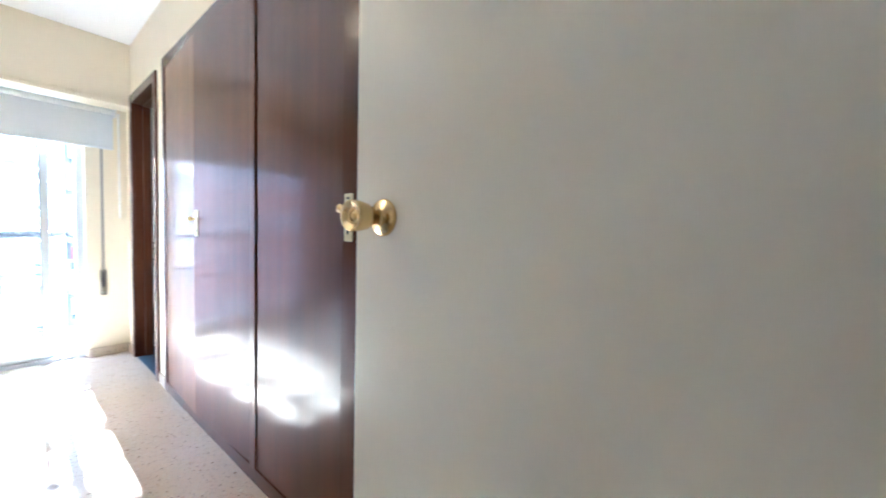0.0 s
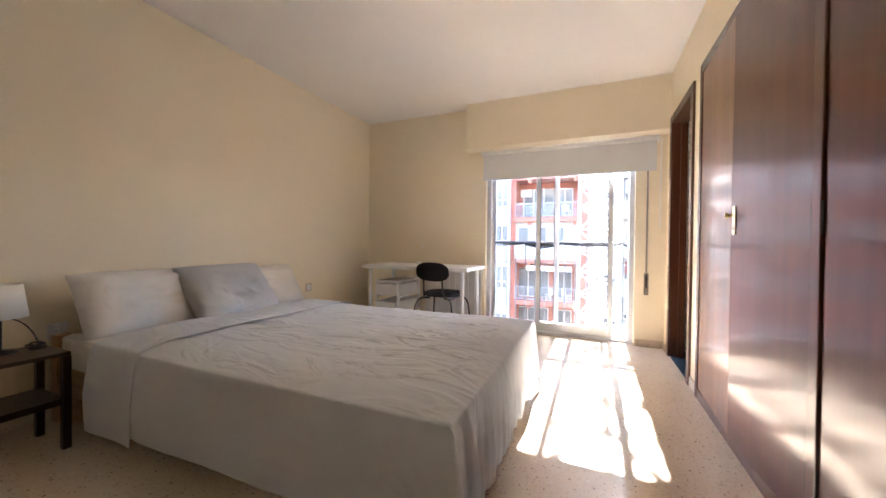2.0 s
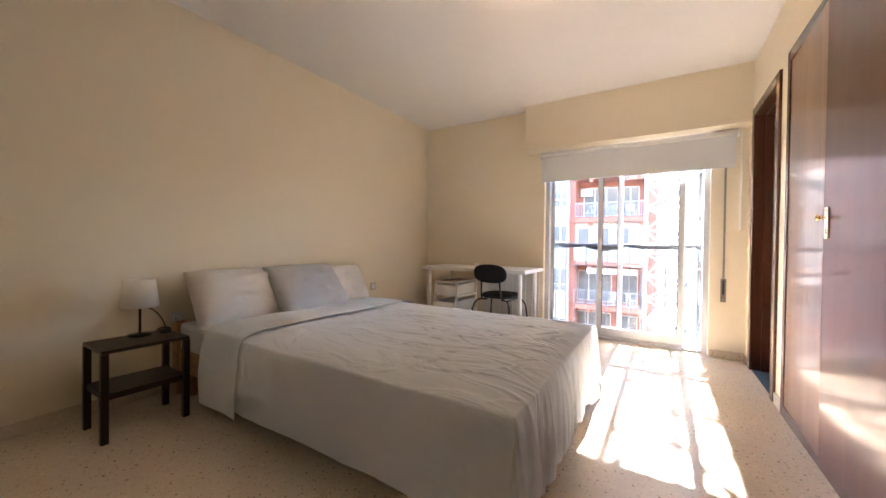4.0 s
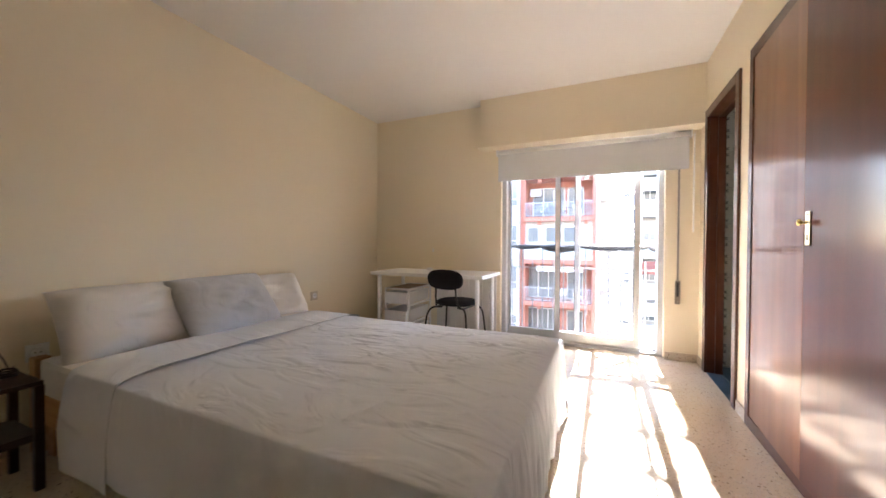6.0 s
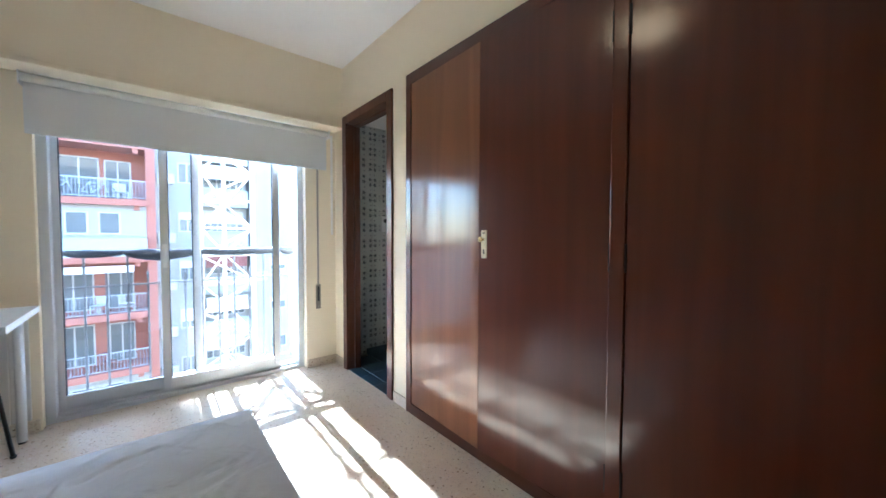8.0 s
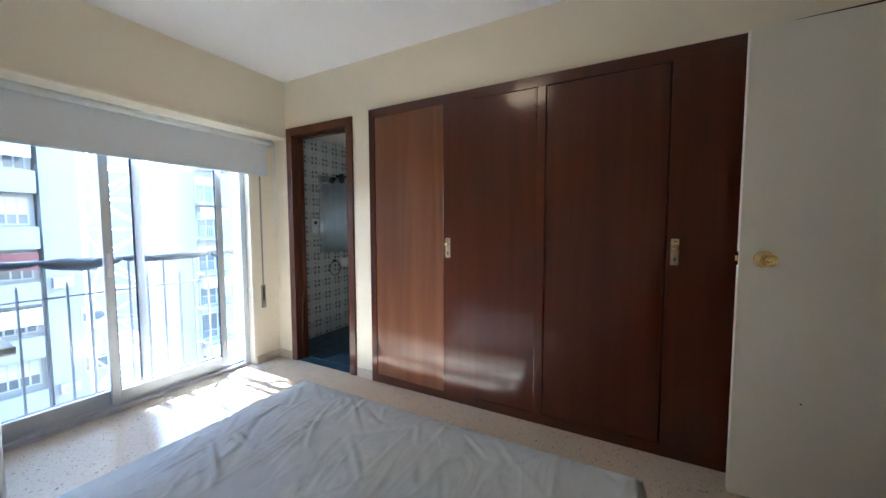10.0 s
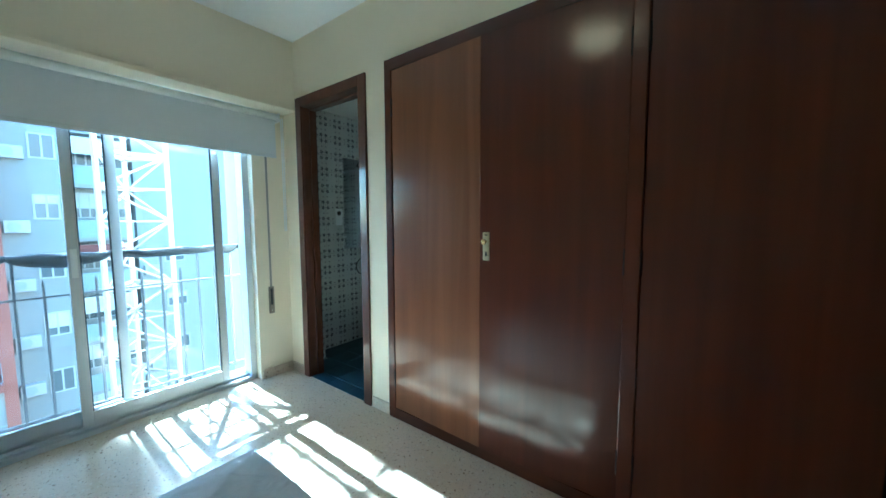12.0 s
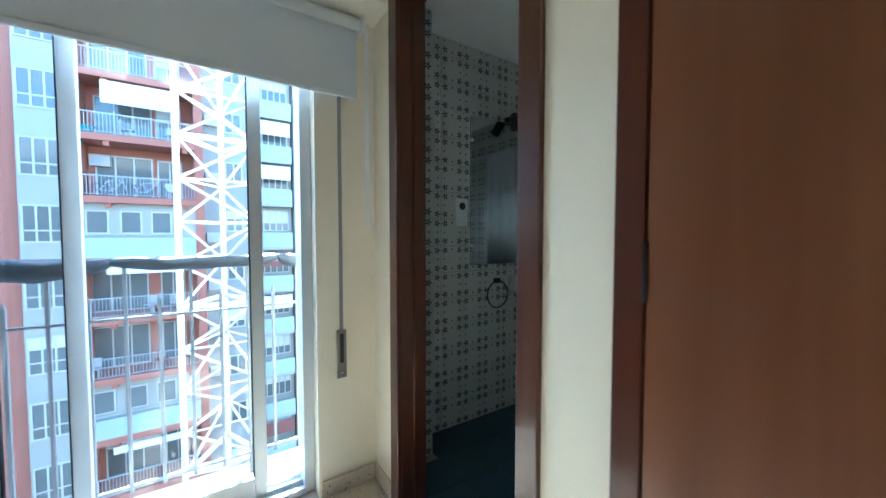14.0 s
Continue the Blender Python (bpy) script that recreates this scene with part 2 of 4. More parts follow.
M_MIRROR = mat("silvered_mirror", (0.82, 0.84, 0.84), 0.02, 1.0, var=0.01, bump=0)
M_CERAMIC = mat("white_ceramic", (0.80, 0.80, 0.79), 0.12, var=0.02, bump=0)
M_CURTAIN = mat("white_shower_curtain", (0.72, 0.73, 0.73), 0.8, var=0.04, bump=0.2)


# ---- building blocks ----
def box(bm, x0, x1, y0, y1, z0, z1, bevel=0.0):
    """An upright box between two corners, its edges rounded by bevel."""
    got = bmesh.ops.create_cube(bm, size=1.0, matrix=Matrix.Translation(((x0 + x1) / 2, (y0 + y1) / 2, (z0 + z1) / 2)) @ Matrix.Diagonal((abs(x1 - x0), abs(y1 - y0), abs(z1 - z0), 1)))
    if bevel:
        edges = list({e for v in got["verts"] for e in v.link_edges})
        bmesh.ops.bevel(bm, geom=edges, offset=bevel, segments=2, affect="EDGES", profile=0.6)
    return bm


def boxes(*many, bevel=0.0):
    bm = bmesh.new()
    for m in many:
        box(bm, *m, bevel=bevel)
    return bm


def rod(bm, a, b, r, seg=10, r2=None):
    """A round bar from a to b."""
    a, b = Vector(a), Vector(b)
    m = (b - a).to_track_quat("Z", "Y").to_matrix().to_4x4()
    bmesh.ops.create_cone(bm, cap_ends=True, segments=seg, radius1=r, radius2=r if r2 is None else r2, depth=(b - a).length, matrix=Matrix.Translation((a + b) / 2) @ m)
    return bm


def tube(bm, pts, r, seg=8):
    """A round tube that follows a line of points, with rounded joints."""
    pts = [Vector(p) for p in pts]
    rings = []
    for i, p in enumerate(pts):
        d = (pts[min(i + 1, len(pts) - 1)] - pts[max(i - 1, 0)]).normalized()
        q = d.to_track_quat("Z", "Y")
        rings.append([bm.verts.new(p + q @ Vector((r * math.cos(2 * math.pi * k / seg), r * math.sin(2 * math.pi * k / seg), 0))) for k in range(seg)])
    for a, b in zip(rings, rings[1:]):
        for k in range(seg):
            bm.faces.new((a[k], a[(k + 1) % seg], b[(k + 1) % seg], b[k]))
    bm.faces.new(rings[0][::-1])
    bm.faces.new(rings[-1])
    return bm


def bend(p, q, c, n=6):
    """Points of a smooth bend from p to q drawn towards the corner c."""
    p, q, c = Vector(p), Vector(q), Vector(c)
    return [(1 - t) ** 2 * p + 2 * t * (1 - t) * c + t * t * q for t in [k / n for k in range(n + 1)]]


def lathe(bm, profile, seg=28, m=Matrix.Identity(4)):
    """Turns a profile of (radius, height) about z."""
    rings = [[bm.verts.new(m @ Vector((r * math.cos(2 * math.pi * k / seg), r * math.sin(2 * math.pi * k / seg), z))) for k in range(seg)] for r, z in profile]
    for a, b in zip(rings, rings[1:]):
        for k in range(seg):
            bm.faces.new((a[k], a[(k + 1) % seg], b[(k + 1) % seg], b[k]))
    bm.faces.new(rings[0][::-1])
    bm.faces.new(rings[-1])
    return bm


def finish(ob, bm, material, smooth=False):
    bmesh.ops.recalc_face_normals(bm, faces=bm.faces)
    bm.to_mesh(ob.data)
    bm.free()
    ob.data.materials.append(material)
    if smooth:
        for p in ob.data.polygons:
            p.use_smooth = True
    return ob


def solid(name, bm, material, label="", category="", kind="", group="", smooth=False):
    """A top-level thing that is one mesh."""
    ob = finish(new(name, bpy.data.meshes.new(name)), bm, material, smooth)
    return tagged(ob, label, category, group, kind)


def thing(name, label, category, at=(0, 0, 0), rz=0, group="", kind=""):
    """An Empty at a thing's base, to carry its parts."""
    ob = new(name)
    ob.empty_display_size = 0.05
    ob.matrix_basis = pose(*at, 0, 0, rz)
    return tagged(ob, label, category, group, kind)


def part(name, bm, material, parent, label="", smooth=False):
    """One part under a thing or a part, in the parent's own coordinates."""
    ob = finish(new(name, bpy.data.meshes.new(name)), bm, material, smooth)
    ob.parent = parent
    return tagged(ob, label)


def share(name, mesh, parent, at, rz=0):
    """One more piece on a mesh that is already there."""
    ob = new(name, mesh)
    ob.parent = parent
    ob.matrix_basis = pose(*at, 0, 0, rz)
    return ob

# ---- the room ----
XL, XR, YS, YN, ZC = -2.28, 1.05, 0.30, 4.46, 2.51     # wall faces and ceiling
WX0, WX1, WZ1 = -0.703, 0.792, 2.06                      # window opening
FW = 4.535                                               # front of the window frame
BY0, BY1 = 3.565, 4.205                                 # clear width of the bathroom door
CY0, CY1 = 0.62, 3.325                                  # wardrobe opening
solid("floor", boxes((XL - 0.15, XR + 0.10, -1.6, FW, -0.2, 0.0)), M_FLOOR, "polished cream terrazzo floor with brown and grey chips", "floor", "structure")
solid("ceiling", boxes((XL - 0.15, XR + 0.75, -1.6, YN + 0.30, ZC, ZC + 0.2)), M_CEIL, "plain white painted ceiling", "ceiling", "structure")
solid("wall_west", boxes((XL - 0.15, XL, -1.6, YN + 0.22, 0, ZC)), M_WALL, "cream painted wall behind the bed", "wall", "structure")
solid("wall_north", boxes((XL, WX0, YN, YN + 0.22, 0, ZC), (WX1, XR + 0.10, YN, YN + 0.22, 0, ZC), (WX0, WX1, YN, YN + 0.22, WZ1, ZC)), M_WALL, "cream painted window wall", "wall", "structure")
solid("wall_east", boxes((XR, XR + 0.10, CY1, BY0 - 0.012, 0, ZC), (XR, XR + 0.10, BY1 + 0.012, YN, 0, ZC), (XR, XR + 0.10, BY0 - 0.012, BY1 + 0.012, 2.045, ZC),
                         (XR, XR + 0.10, CY0, CY1, 2.118, ZC), (XR, XR + 0.10, YS, CY0, 0, ZC)), M_WALL, "cream painted wall with wardrobe and bathroom door", "wall", "structure")
solid("wall_south", boxes((XL, 0.04, YS - 0.1, YS, 0, ZC), (0.87, XR + 0.1, YS - 0.1, YS, 0, ZC), (0.04, 0.87, YS - 0.1, YS, 2.10, ZC)), M_WALL, "cream painted wall with the entrance door", "wall", "structure")
solid("wall_hall", boxes((XL, XR + 0.75, -1.75, -1.6, 0, ZC), (XR + 0.1, XR + 0.2, -1.6, YS, 0, ZC)), M_WALL, "cream painted hallway wall", "wall", "structure")

# stone skirting
bm = bmesh.new()
for b in ((XL, XL + 0.012, YS, YN, 0.0, 0.07), (XL + 0.012, WX0 - 0.01, YN - 0.012, YN, 0.0, 0.07), (WX1 + 0.012, XR, YN - 0.012, YN, 0.0, 0.07),
          (XR - 0.012, XR, 4.282, YN - 0.012, 0.0, 0.07), (XR - 0.012, XR, 3.332, 3.49, 0.0, 0.07), (XL + 0.012, 0.0, YS, YS + 0.012, 0.0, 0.07)):
    box(bm, *b, bevel=0.003)
solid("baseboard", bm, M_FLOOR, "low terrazzo skirting along the walls", "baseboard", "structure")

# shutter box over the window, with its ledge
shutter_box = thing("shutter_box", "cream painted roller-shutter box over the window", "shutter box", kind="structure")
part("casing", boxes((-0.885, XR - 0.002, 4.295, YN, 2.045, ZC), bevel=0.004), M_WALL, shutter_box)
part("ledge", boxes((-0.915, XR - 0.002, 4.272, YN, 2.012, 2.041), bevel=0.005), M_WALL, shutter_box)

# ---- window: aluminium slider down to the floor ----
window_1 = thing("window_1", "aluminium sliding balcony window, one leaf slid open a little", "window", kind="structure")
part("window_frame", boxes((WX0, WX0 + 0.045, FW - 0.012, FW + 0.10, 0.0, WZ1), (WX1 - 0.045, WX1, FW - 0.012, FW + 0.10, 0.0, WZ1), (WX0 + 0.045, WX1 - 0.045, FW - 0.012, FW + 0.10, WZ1 - 0.05, WZ1), bevel=0.003), M_ALU, window_1)
part("window_sill", boxes((WX0 + 0.045, WX1 - 0.045, FW - 0.016, FW + 0.10, 0.0, 0.028), (WX0 + 0.045, WX1 - 0.045, FW + 0.023, FW + 0.029, 0.028, 0.046), (WX0 + 0.045, WX1 - 0.045, FW + 0.073, FW + 0.079, 0.028, 0.046), bevel=0.001), M_ALU, window_1)


def sash(x0, x1, y, stile):
    """One sliding leaf: stiles, rails, gasket and pane."""
    s = part("sliding_leaf", boxes((x0, x0 + stile, y, y + 0.028, 0.048, WZ1 - 0.052), (x1 - stile, x1, y, y + 0.028, 0.048, WZ1 - 0.052), (x0 + stile, x1 - stile, y, y + 0.028, 0.048, 0.125), (x0 + stile, x1 - stile, y, y + 0.028, WZ1 - 0.11, WZ1 - 0.052), bevel=0.003), M_ALU, window_1)
    part("gasket", boxes((x0 + stile, x0 + stile + 0.005, y + 0.006, y + 0.022, 0.125, WZ1 - 0.11), (x1 - stile - 0.005, x1 - stile, y + 0.006, y + 0.022, 0.125, WZ1 - 0.11)), M_ALU_DARK, s)
    p = part("pane", boxes((x0 + stile, x1 - stile, y + 0.012, y + 0.016, 0.125, WZ1 - 0.11)), M_GLASS, s)
    p.visible_shadow = False
    return s


sash(WX0 + 0.03, 0.078, FW + 0.062, 0.046)
leaf_in = sash(-0.156, 0.608, FW + 0.012, 0.046)
bm = boxes((-0.147, -0.119, FW + 0.004, FW + 0.012, 0.90, 1.06), bevel=0.004)
box(bm, -0.141, -0.125, FW - 0.008, FW + 0.004, 0.95, 1.03, bevel=0.005)
part("latch", bm, M_WHITE, leaf_in, "white slide latch")

# roller blind
blind = thing("roller_blind", "pale grey roller blind drawn down a little over the window", "blind")
part("tube", rod(bmesh.new(), (-0.735, 4.405, 1.976), (0.965, 4.405, 1.976), 0.023, 20), M_WHITE, blind, smooth=True)
for x in (-0.735, 0.966):
    part("bracket", boxes((x, x + 0.007, 4.375, 4.45, 1.938, 2.002), bevel=0.002), M_WHITE, blind)
part("cloth", boxes((-0.725, 0.960, 4.4265, 4.4285, 1.702, 1.976)), M_BLIND, blind)
part("bottom_bar", boxes((-0.725, 0.960, 4.422, 4.433, 1.678, 1.702), bevel=0.004), M_BLIND, blind)
bm = bmesh.new()
for k in range(76):
    for yy in (4.366, 4.390):
        bmesh.ops.create_icosphere(bm, subdivisions=1, radius=0.0062, matrix=Matrix.Translation((0.986, yy, 1.96 - k * 0.011)))
part("bead_chain", bm, M_WHITE, blind, "white bead chain")

# shutter strap and its winder
strap = thing("shutter_strap", "grey shutter strap with a beige winder plate on the wall", "shutter strap")
part("strap", boxes((0.884, 0.899, YN - 0.008, YN - 0.0065, 0.65, 2.0)), M_STRAP, strap)
part("winder_plate", boxes((0.872, 0.912, YN - 0.010, YN, 0.498, 0.705), bevel=0.003), M_WINDER, strap)
part("slot", boxes((0.8835, 0.8995, YN - 0.0125, YN - 0.010, 0.565, 0.69)), M_ALU_DARK, strap)
bm = bmesh.new()
rod(bm, (0.892, YN - 0.011, 0.52), (0.892, YN - 0.0095, 0.52), 0.004, 10)
part("screw", bm, M_ALU, strap)

# ---- balcony railing outside ----
RAIL_Y = 4.97
solid("balcony_slab", boxes((-1.6, 1.6, YN + 0.22, 5.07, -0.28, -0.10)), mat("pale_balcony_screed", (0.55, 0.50, 0.45), 0.85, var=0.15, scale=5, fine=80, bump=0.3), "narrow pale balcony slab outside the window", "balcony", "structure")
solid("sill_outside", boxes((WX0, WX1, FW, YN + 0.22, -0.2, -0.003)), mat("pale_sill_tile", (0.58, 0.5, 0.44), 0.6, var=0.1), "pale tiled sill outside the window", "sill", "structure")
railing = thing("balcony_railing", "grey iron balcony railing with alternate long and short bars", "railing", kind="structure")
part("top_rail", boxes((-1.6, 1.6, RAIL_Y - 0.015, RAIL_Y + 0.015, 0.977, 0.992), bevel=0.003), M_IRON, railing)
part("middle_rail", boxes((-1.6, 1.6, RAIL_Y - 0.008, RAIL_Y + 0.008, 0.746, 0.758), bevel=0.002), M_IRON, railing)
part("bottom_rail", boxes((-1.6, 1.6, RAIL_Y - 0.008, RAIL_Y + 0.008, 0.0, 0.015), bevel=0.002), M_IRON, railing)
for k in range(27):
    x = -1.49 + k * 0.1150
    top = 0.977 if k % 2 == 0 else 0.830
    bm = boxes((x - 0.007, x + 0.007, RAIL_Y - 0.007, RAIL_Y + 0.007, -0.10 if k % 6 == 0 else -0.02, top), bevel=0.002)
    if k % 2:
        bmesh.ops.create_cone(bm, cap_ends=True, segments=8, radius1=0.009, radius2=0.001, depth=0.03, matrix=Matrix.Translation((x, RAIL_Y, 0.843)))
    part("bar", bm, M_IRON, railing)


def wrapped_cloth(x0, x1, sag, seed):
    """A length of cloth bundled along the rail, hanging a little lower in its middle."""
    bm = bmesh.new()
    n, s = 40, 14
    rings = []
    for i in range(n + 1):
        t = i / n
        x = x0 + (x1 - x0) * t
        body = math.sin(math.pi * t) ** 0.5
        rz = 0.015 + 0.7 * sag * body
        ry = 0.026 + 0.012 * body
        cz = 0.996 - rz + 0.018
        ring = []
        for k in range(s):
            a = 2 * math.pi * k / s
            w = 1 + 0.28 * noise.noise(Vector((x * 9, math.cos(a) * 1.5 + seed, math.sin(a) * 1.5)))
            ring.append(bm.verts.new((x, RAIL_Y + ry * w * math.cos(a), cz + rz * w * math.sin(a))))
        rings.append(ring)
    for a, b in zip(rings, rings[1:]):
        for k in range(s):
            bm.faces.new((a[k], a[(k + 1) % s], b[(k + 1) % s], b[k]))
    bm.faces.new(rings[0][::-1])
    bm.faces.new(rings[-1])
    return bm


railcloth = thing("rail_cloth", "dark weathered awning cloth bundled along the railing's top rail", "cloth")
for x0, x1, sag, sd_ in ((-1.55, -0.66, 0.02, 3), (-0.66, -0.36, 0.02, 7), (-0.36, 0.08, 0.042, 1), (0.08, 0.72, 0.024, 5), (0.72, 0.86, 0.026, 9), (0.86, 1.55, 0.018, 2)):
    part("bundle", wrapped_cloth(x0, x1, sag, sd_), M_RAILCLOTH, railcloth, smooth=True)

# ---- bathroom door frame ----
door_2 = thing("door_2", "dark varnished wooden frame of the open bathroom doorway", "door frame", kind="structure")
FR = XR - 0.016
part("architrave", boxes((FR, XR, BY0 - 0.068, BY0, 0, 2.10), (FR, XR, BY1, BY1 + 0.068, 0, 2.10), (FR, XR, BY0, BY1, 2.033, 2.10), bevel=0.004), M_FRAME, door_2)
part("jamb", boxes((XR, XR + 0.105, BY0 - 0.012, BY0, 0, 2.033), (XR, XR + 0.105, BY1, BY1 + 0.012, 0, 2.033), (XR, XR + 0.105, BY0 - 0.012, BY1 + 0.012, 2.033, 2.045)), M_FRAME, door_2)
part("door_stop", boxes((XR + 0.055, XR + 0.105, BY0, BY0 + 0.014, 0, 2.02), (XR + 0.055, XR + 0.105, BY1 - 0.014, BY1, 0, 2.02), (XR + 0.055, XR + 0.105, BY0, BY1, 2.02, 2.033)), M_FRAME, door_2)

# ---- bathroom ----
BX1, BYB, BYF, BZ = 2.75, 4.62, 2.75, 2.19
PT = 0.15
solid("bathroom_floor_bed", boxes((XR + 0.10, BX1, BYF, BYB, -0.2, -0.0045)), M_GROUT, "grey grout bed under the bathroom floor tiles", "floor", "structure")
solid("bathroom_ceiling", boxes((XR + 0.10, BX1, BYF, BYB, BZ, BZ + 0.2)), M_CEIL, "white bathroom ceiling", "ceiling", "structure")
bath_wall = solid("wall_bathroom_north", boxes((XR + 0.10, BX1, BYB, BYB + 0.12, -0.2, ZC), (XR + 0.10, 1.352, 4.462, BYB, -0.2, BZ)), M_GROUT, "bathroom wall of white tiles with grey-blue flowers", "wall", "structure")
bath_east = solid("wall_bathroom_east", boxes((BX1, BX1 + 0.12, BYF, BYB + 0.12, -0.2, ZC)), M_GROUT, "tiled bathroom end wall", "wall", "structure")
bath_south = solid("wall_bathroom_south", boxes((XR + 0.62, BX1 + 0.12, BYF - 0.12, BYF, -0.2, ZC)), M_GROUT, "tiled bathroom side wall", "wall", "structure")
solid("wall_closet_back", boxes((XR + 0.62, XR + 0.72, YS - 0.1, BYF - 0.12, 0, ZC), (XR + 0.10, XR + 0.62, 3.30, 3.36, 0, ZC)), M_WALL, "plain wall behind the wardrobe", "wall", "structure")

# mirror, spotlight, ring and basin
bmirror = thing("bathroom_mirror", "frameless rectangular mirror on the tiled wall", "mirror")
part("glass", boxes((1.70, 2.30, BYB - 0.022, BYB - 0.017, 0.935, 1.80)), M_MIRROR, bmirror)
part("backing", boxes((1.703, 2.297, BYB - 0.017, BYB - 0.008, 0.938, 1.797)), M_BLACK, bmirror)
for x, z in ((1.705, 1.66), (1.88, 1.803), (1.705, 1.05)):
    part("clip", boxes((x - 0.007, x + 0.007, BYB - 0.028, BYB - 0.008, z - 0.007, z + 0.007), bevel=0.002), M_ALU, bmirror)
spot = thing("mirror_lamp", "small black spotlight above the mirror", "lamp")
part("arm", boxes((1.975, 2.09, BYB - 0.07, BYB - 0.008, 1.808, 1.835), bevel=0.004), M_BLACK, spot)
part("head", rod(bmesh.new(), (1.99, BYB - 0.075, 1.83), (1.955, BYB - 0.115, 1.745), 0.028, 16), M_BLACK, spot, smooth=True)
ring = thing("towel_ring", "black round towel ring on the tiled wall", "towel ring")
bm = bmesh.new()
tube(bm, [(1.905 + 0.082 * math.sin(a), BYB - 0.028, 0.745 + 0.082 * math.cos(a)) for a in [k * math.pi / 20 for k in range(41)]], 0.005)
part("ring", bm, M_BLACKMETAL, ring, smooth=True)
part("holder", boxes((1.885, 1.925, BYB - 0.034, BYB - 0.008, 0.815, 0.845), bevel=0.005), M_BLACK, ring)
M_LED = bpy.data.materials.new("lit_downlight")
M_LED.use_nodes = True
M_LED.node_tree.nodes["Principled BSDF"].inputs["Emission Color"].default_value = (1.0, 0.93, 0.82, 1)
M_LED.node_tree.nodes["Principled BSDF"].inputs["Emission Strength"].default_value = 1.2
down = thing("downlight", "small round recessed ceiling downlight, switched on", "lamp", at=(1.86, 3.75, BZ))
part("trim", lathe(bmesh.new(), [(0.034, -0.004), (0.045, -0.004), (0.047, 0.0), (0.034, 0.0)], 24), M_WHITE, down, smooth=True)
part("lens", rod(bmesh.new(), (0, 0, -0.003), (0, 0, 0.0), 0.033, 20), M_LED, down, "glowing lens")
bsock = thing("bathroom_socket", "white wall socket beside the mirror", "socket")
part("plate", boxes((1.60, 1.68, BYB - 0.018, BYB - 0.008, 1.16, 1.32), bevel=0.005), M_WHITE, bsock)
part("outlet", rod(bmesh.new(), (1.64, BYB - 0.0215, 1.275), (1.64, BYB - 0.018, 1.275), 0.021, 20), M_BLACK, bsock, smooth=True)
basin = thing("wash_basin", "white ceramic wash basin under the mirror", "basin")
bm = bmesh.new()
box(bm, 2.0, 2.55, BYB - 0.42, BYB - 0.010, 0.745, 0.86, bevel=0.025)
part("bowl", bm, M_CERAMIC, basin, smooth=True)
part("pedestal", lathe(bmesh.new(), [(0.10, 0.0), (0.085, 0.1), (0.075, 0.5), (0.09, 0.745)], 20, Matrix.Translation((2.28, BYB - 0.18, 0))), M_CERAMIC, basin, smooth=True)
curtain = thing("shower_curtain", "white shower curtain hanging from a rod", "curtain")
bm = bmesh.new()
rows = []
for i in range(61):
    y = 3.66 + 0.92 * i / 60
    x = 2.62 + 0.010 * math.sin(i * 0.9) + 0.005 * math.sin(i * 2.3)
    rows.append((bm.verts.new((x, y, 0.25)), bm.verts.new((x, y, 1.84))))
for a, b in zip(rows, rows[1:]):
    bm.faces.new((a[0], b[0], b[1], a[1]))
bmesh.ops.solidify(bm, geom=list(bm.faces), thickness=0.002)
part("cloth", bm, M_CURTAIN, curtain, smooth=True)
part("rod", rod(bmesh.new(), (2.62, BYF + 0.008, 1.855), (2.62, BYB - 0.008, 1.855), 0.012, 12), M_ALU, curtain, smooth=True)

# ---- wardrobe ----
wardrobe = thing("wardrobe", "built-in wardrobe with four varnished mahogany doors", "wardrobe", kind="structure")
WF = XR - 0.016
for y0, y1, z0, z1 in ((CY1 - 0.052, CY1, 0.0, 2.118), (1.987, 2.043, 0.062, 2.055), (CY0, CY0 + 0.05, 0.0, 2.118)):
    proud = 0.003 if z0 else 0.0
    part("post", boxes((WF - proud, XR + 0.03, y0, y1, z0, z1), bevel=0.005 if z0 else 0.002), M_MAHOG, wardrobe)
part("top_rail", boxes((WF, XR + 0.03, CY0 + 0.05, CY1 - 0.052, 2.055, 2.118)), M_MAHOG_H, wardrobe)
part("plinth", boxes((WF, XR + 0.03, CY0 + 0.05, CY1 - 0.052, 0.0, 0.062)), M_MAHOG_H, wardrobe)
# closet side, and a sheet whose near-black colour supplies the leaf gaps' shade
part("dark_backing", boxes((XR + 0.045, XR + 0.06, CY0, CY1, 0, 2.1), (XR + 0.06, XR + 0.6, CY0 - 0.02, CY0, 0, 2.1)), M_DARKGAP, wardrobe)
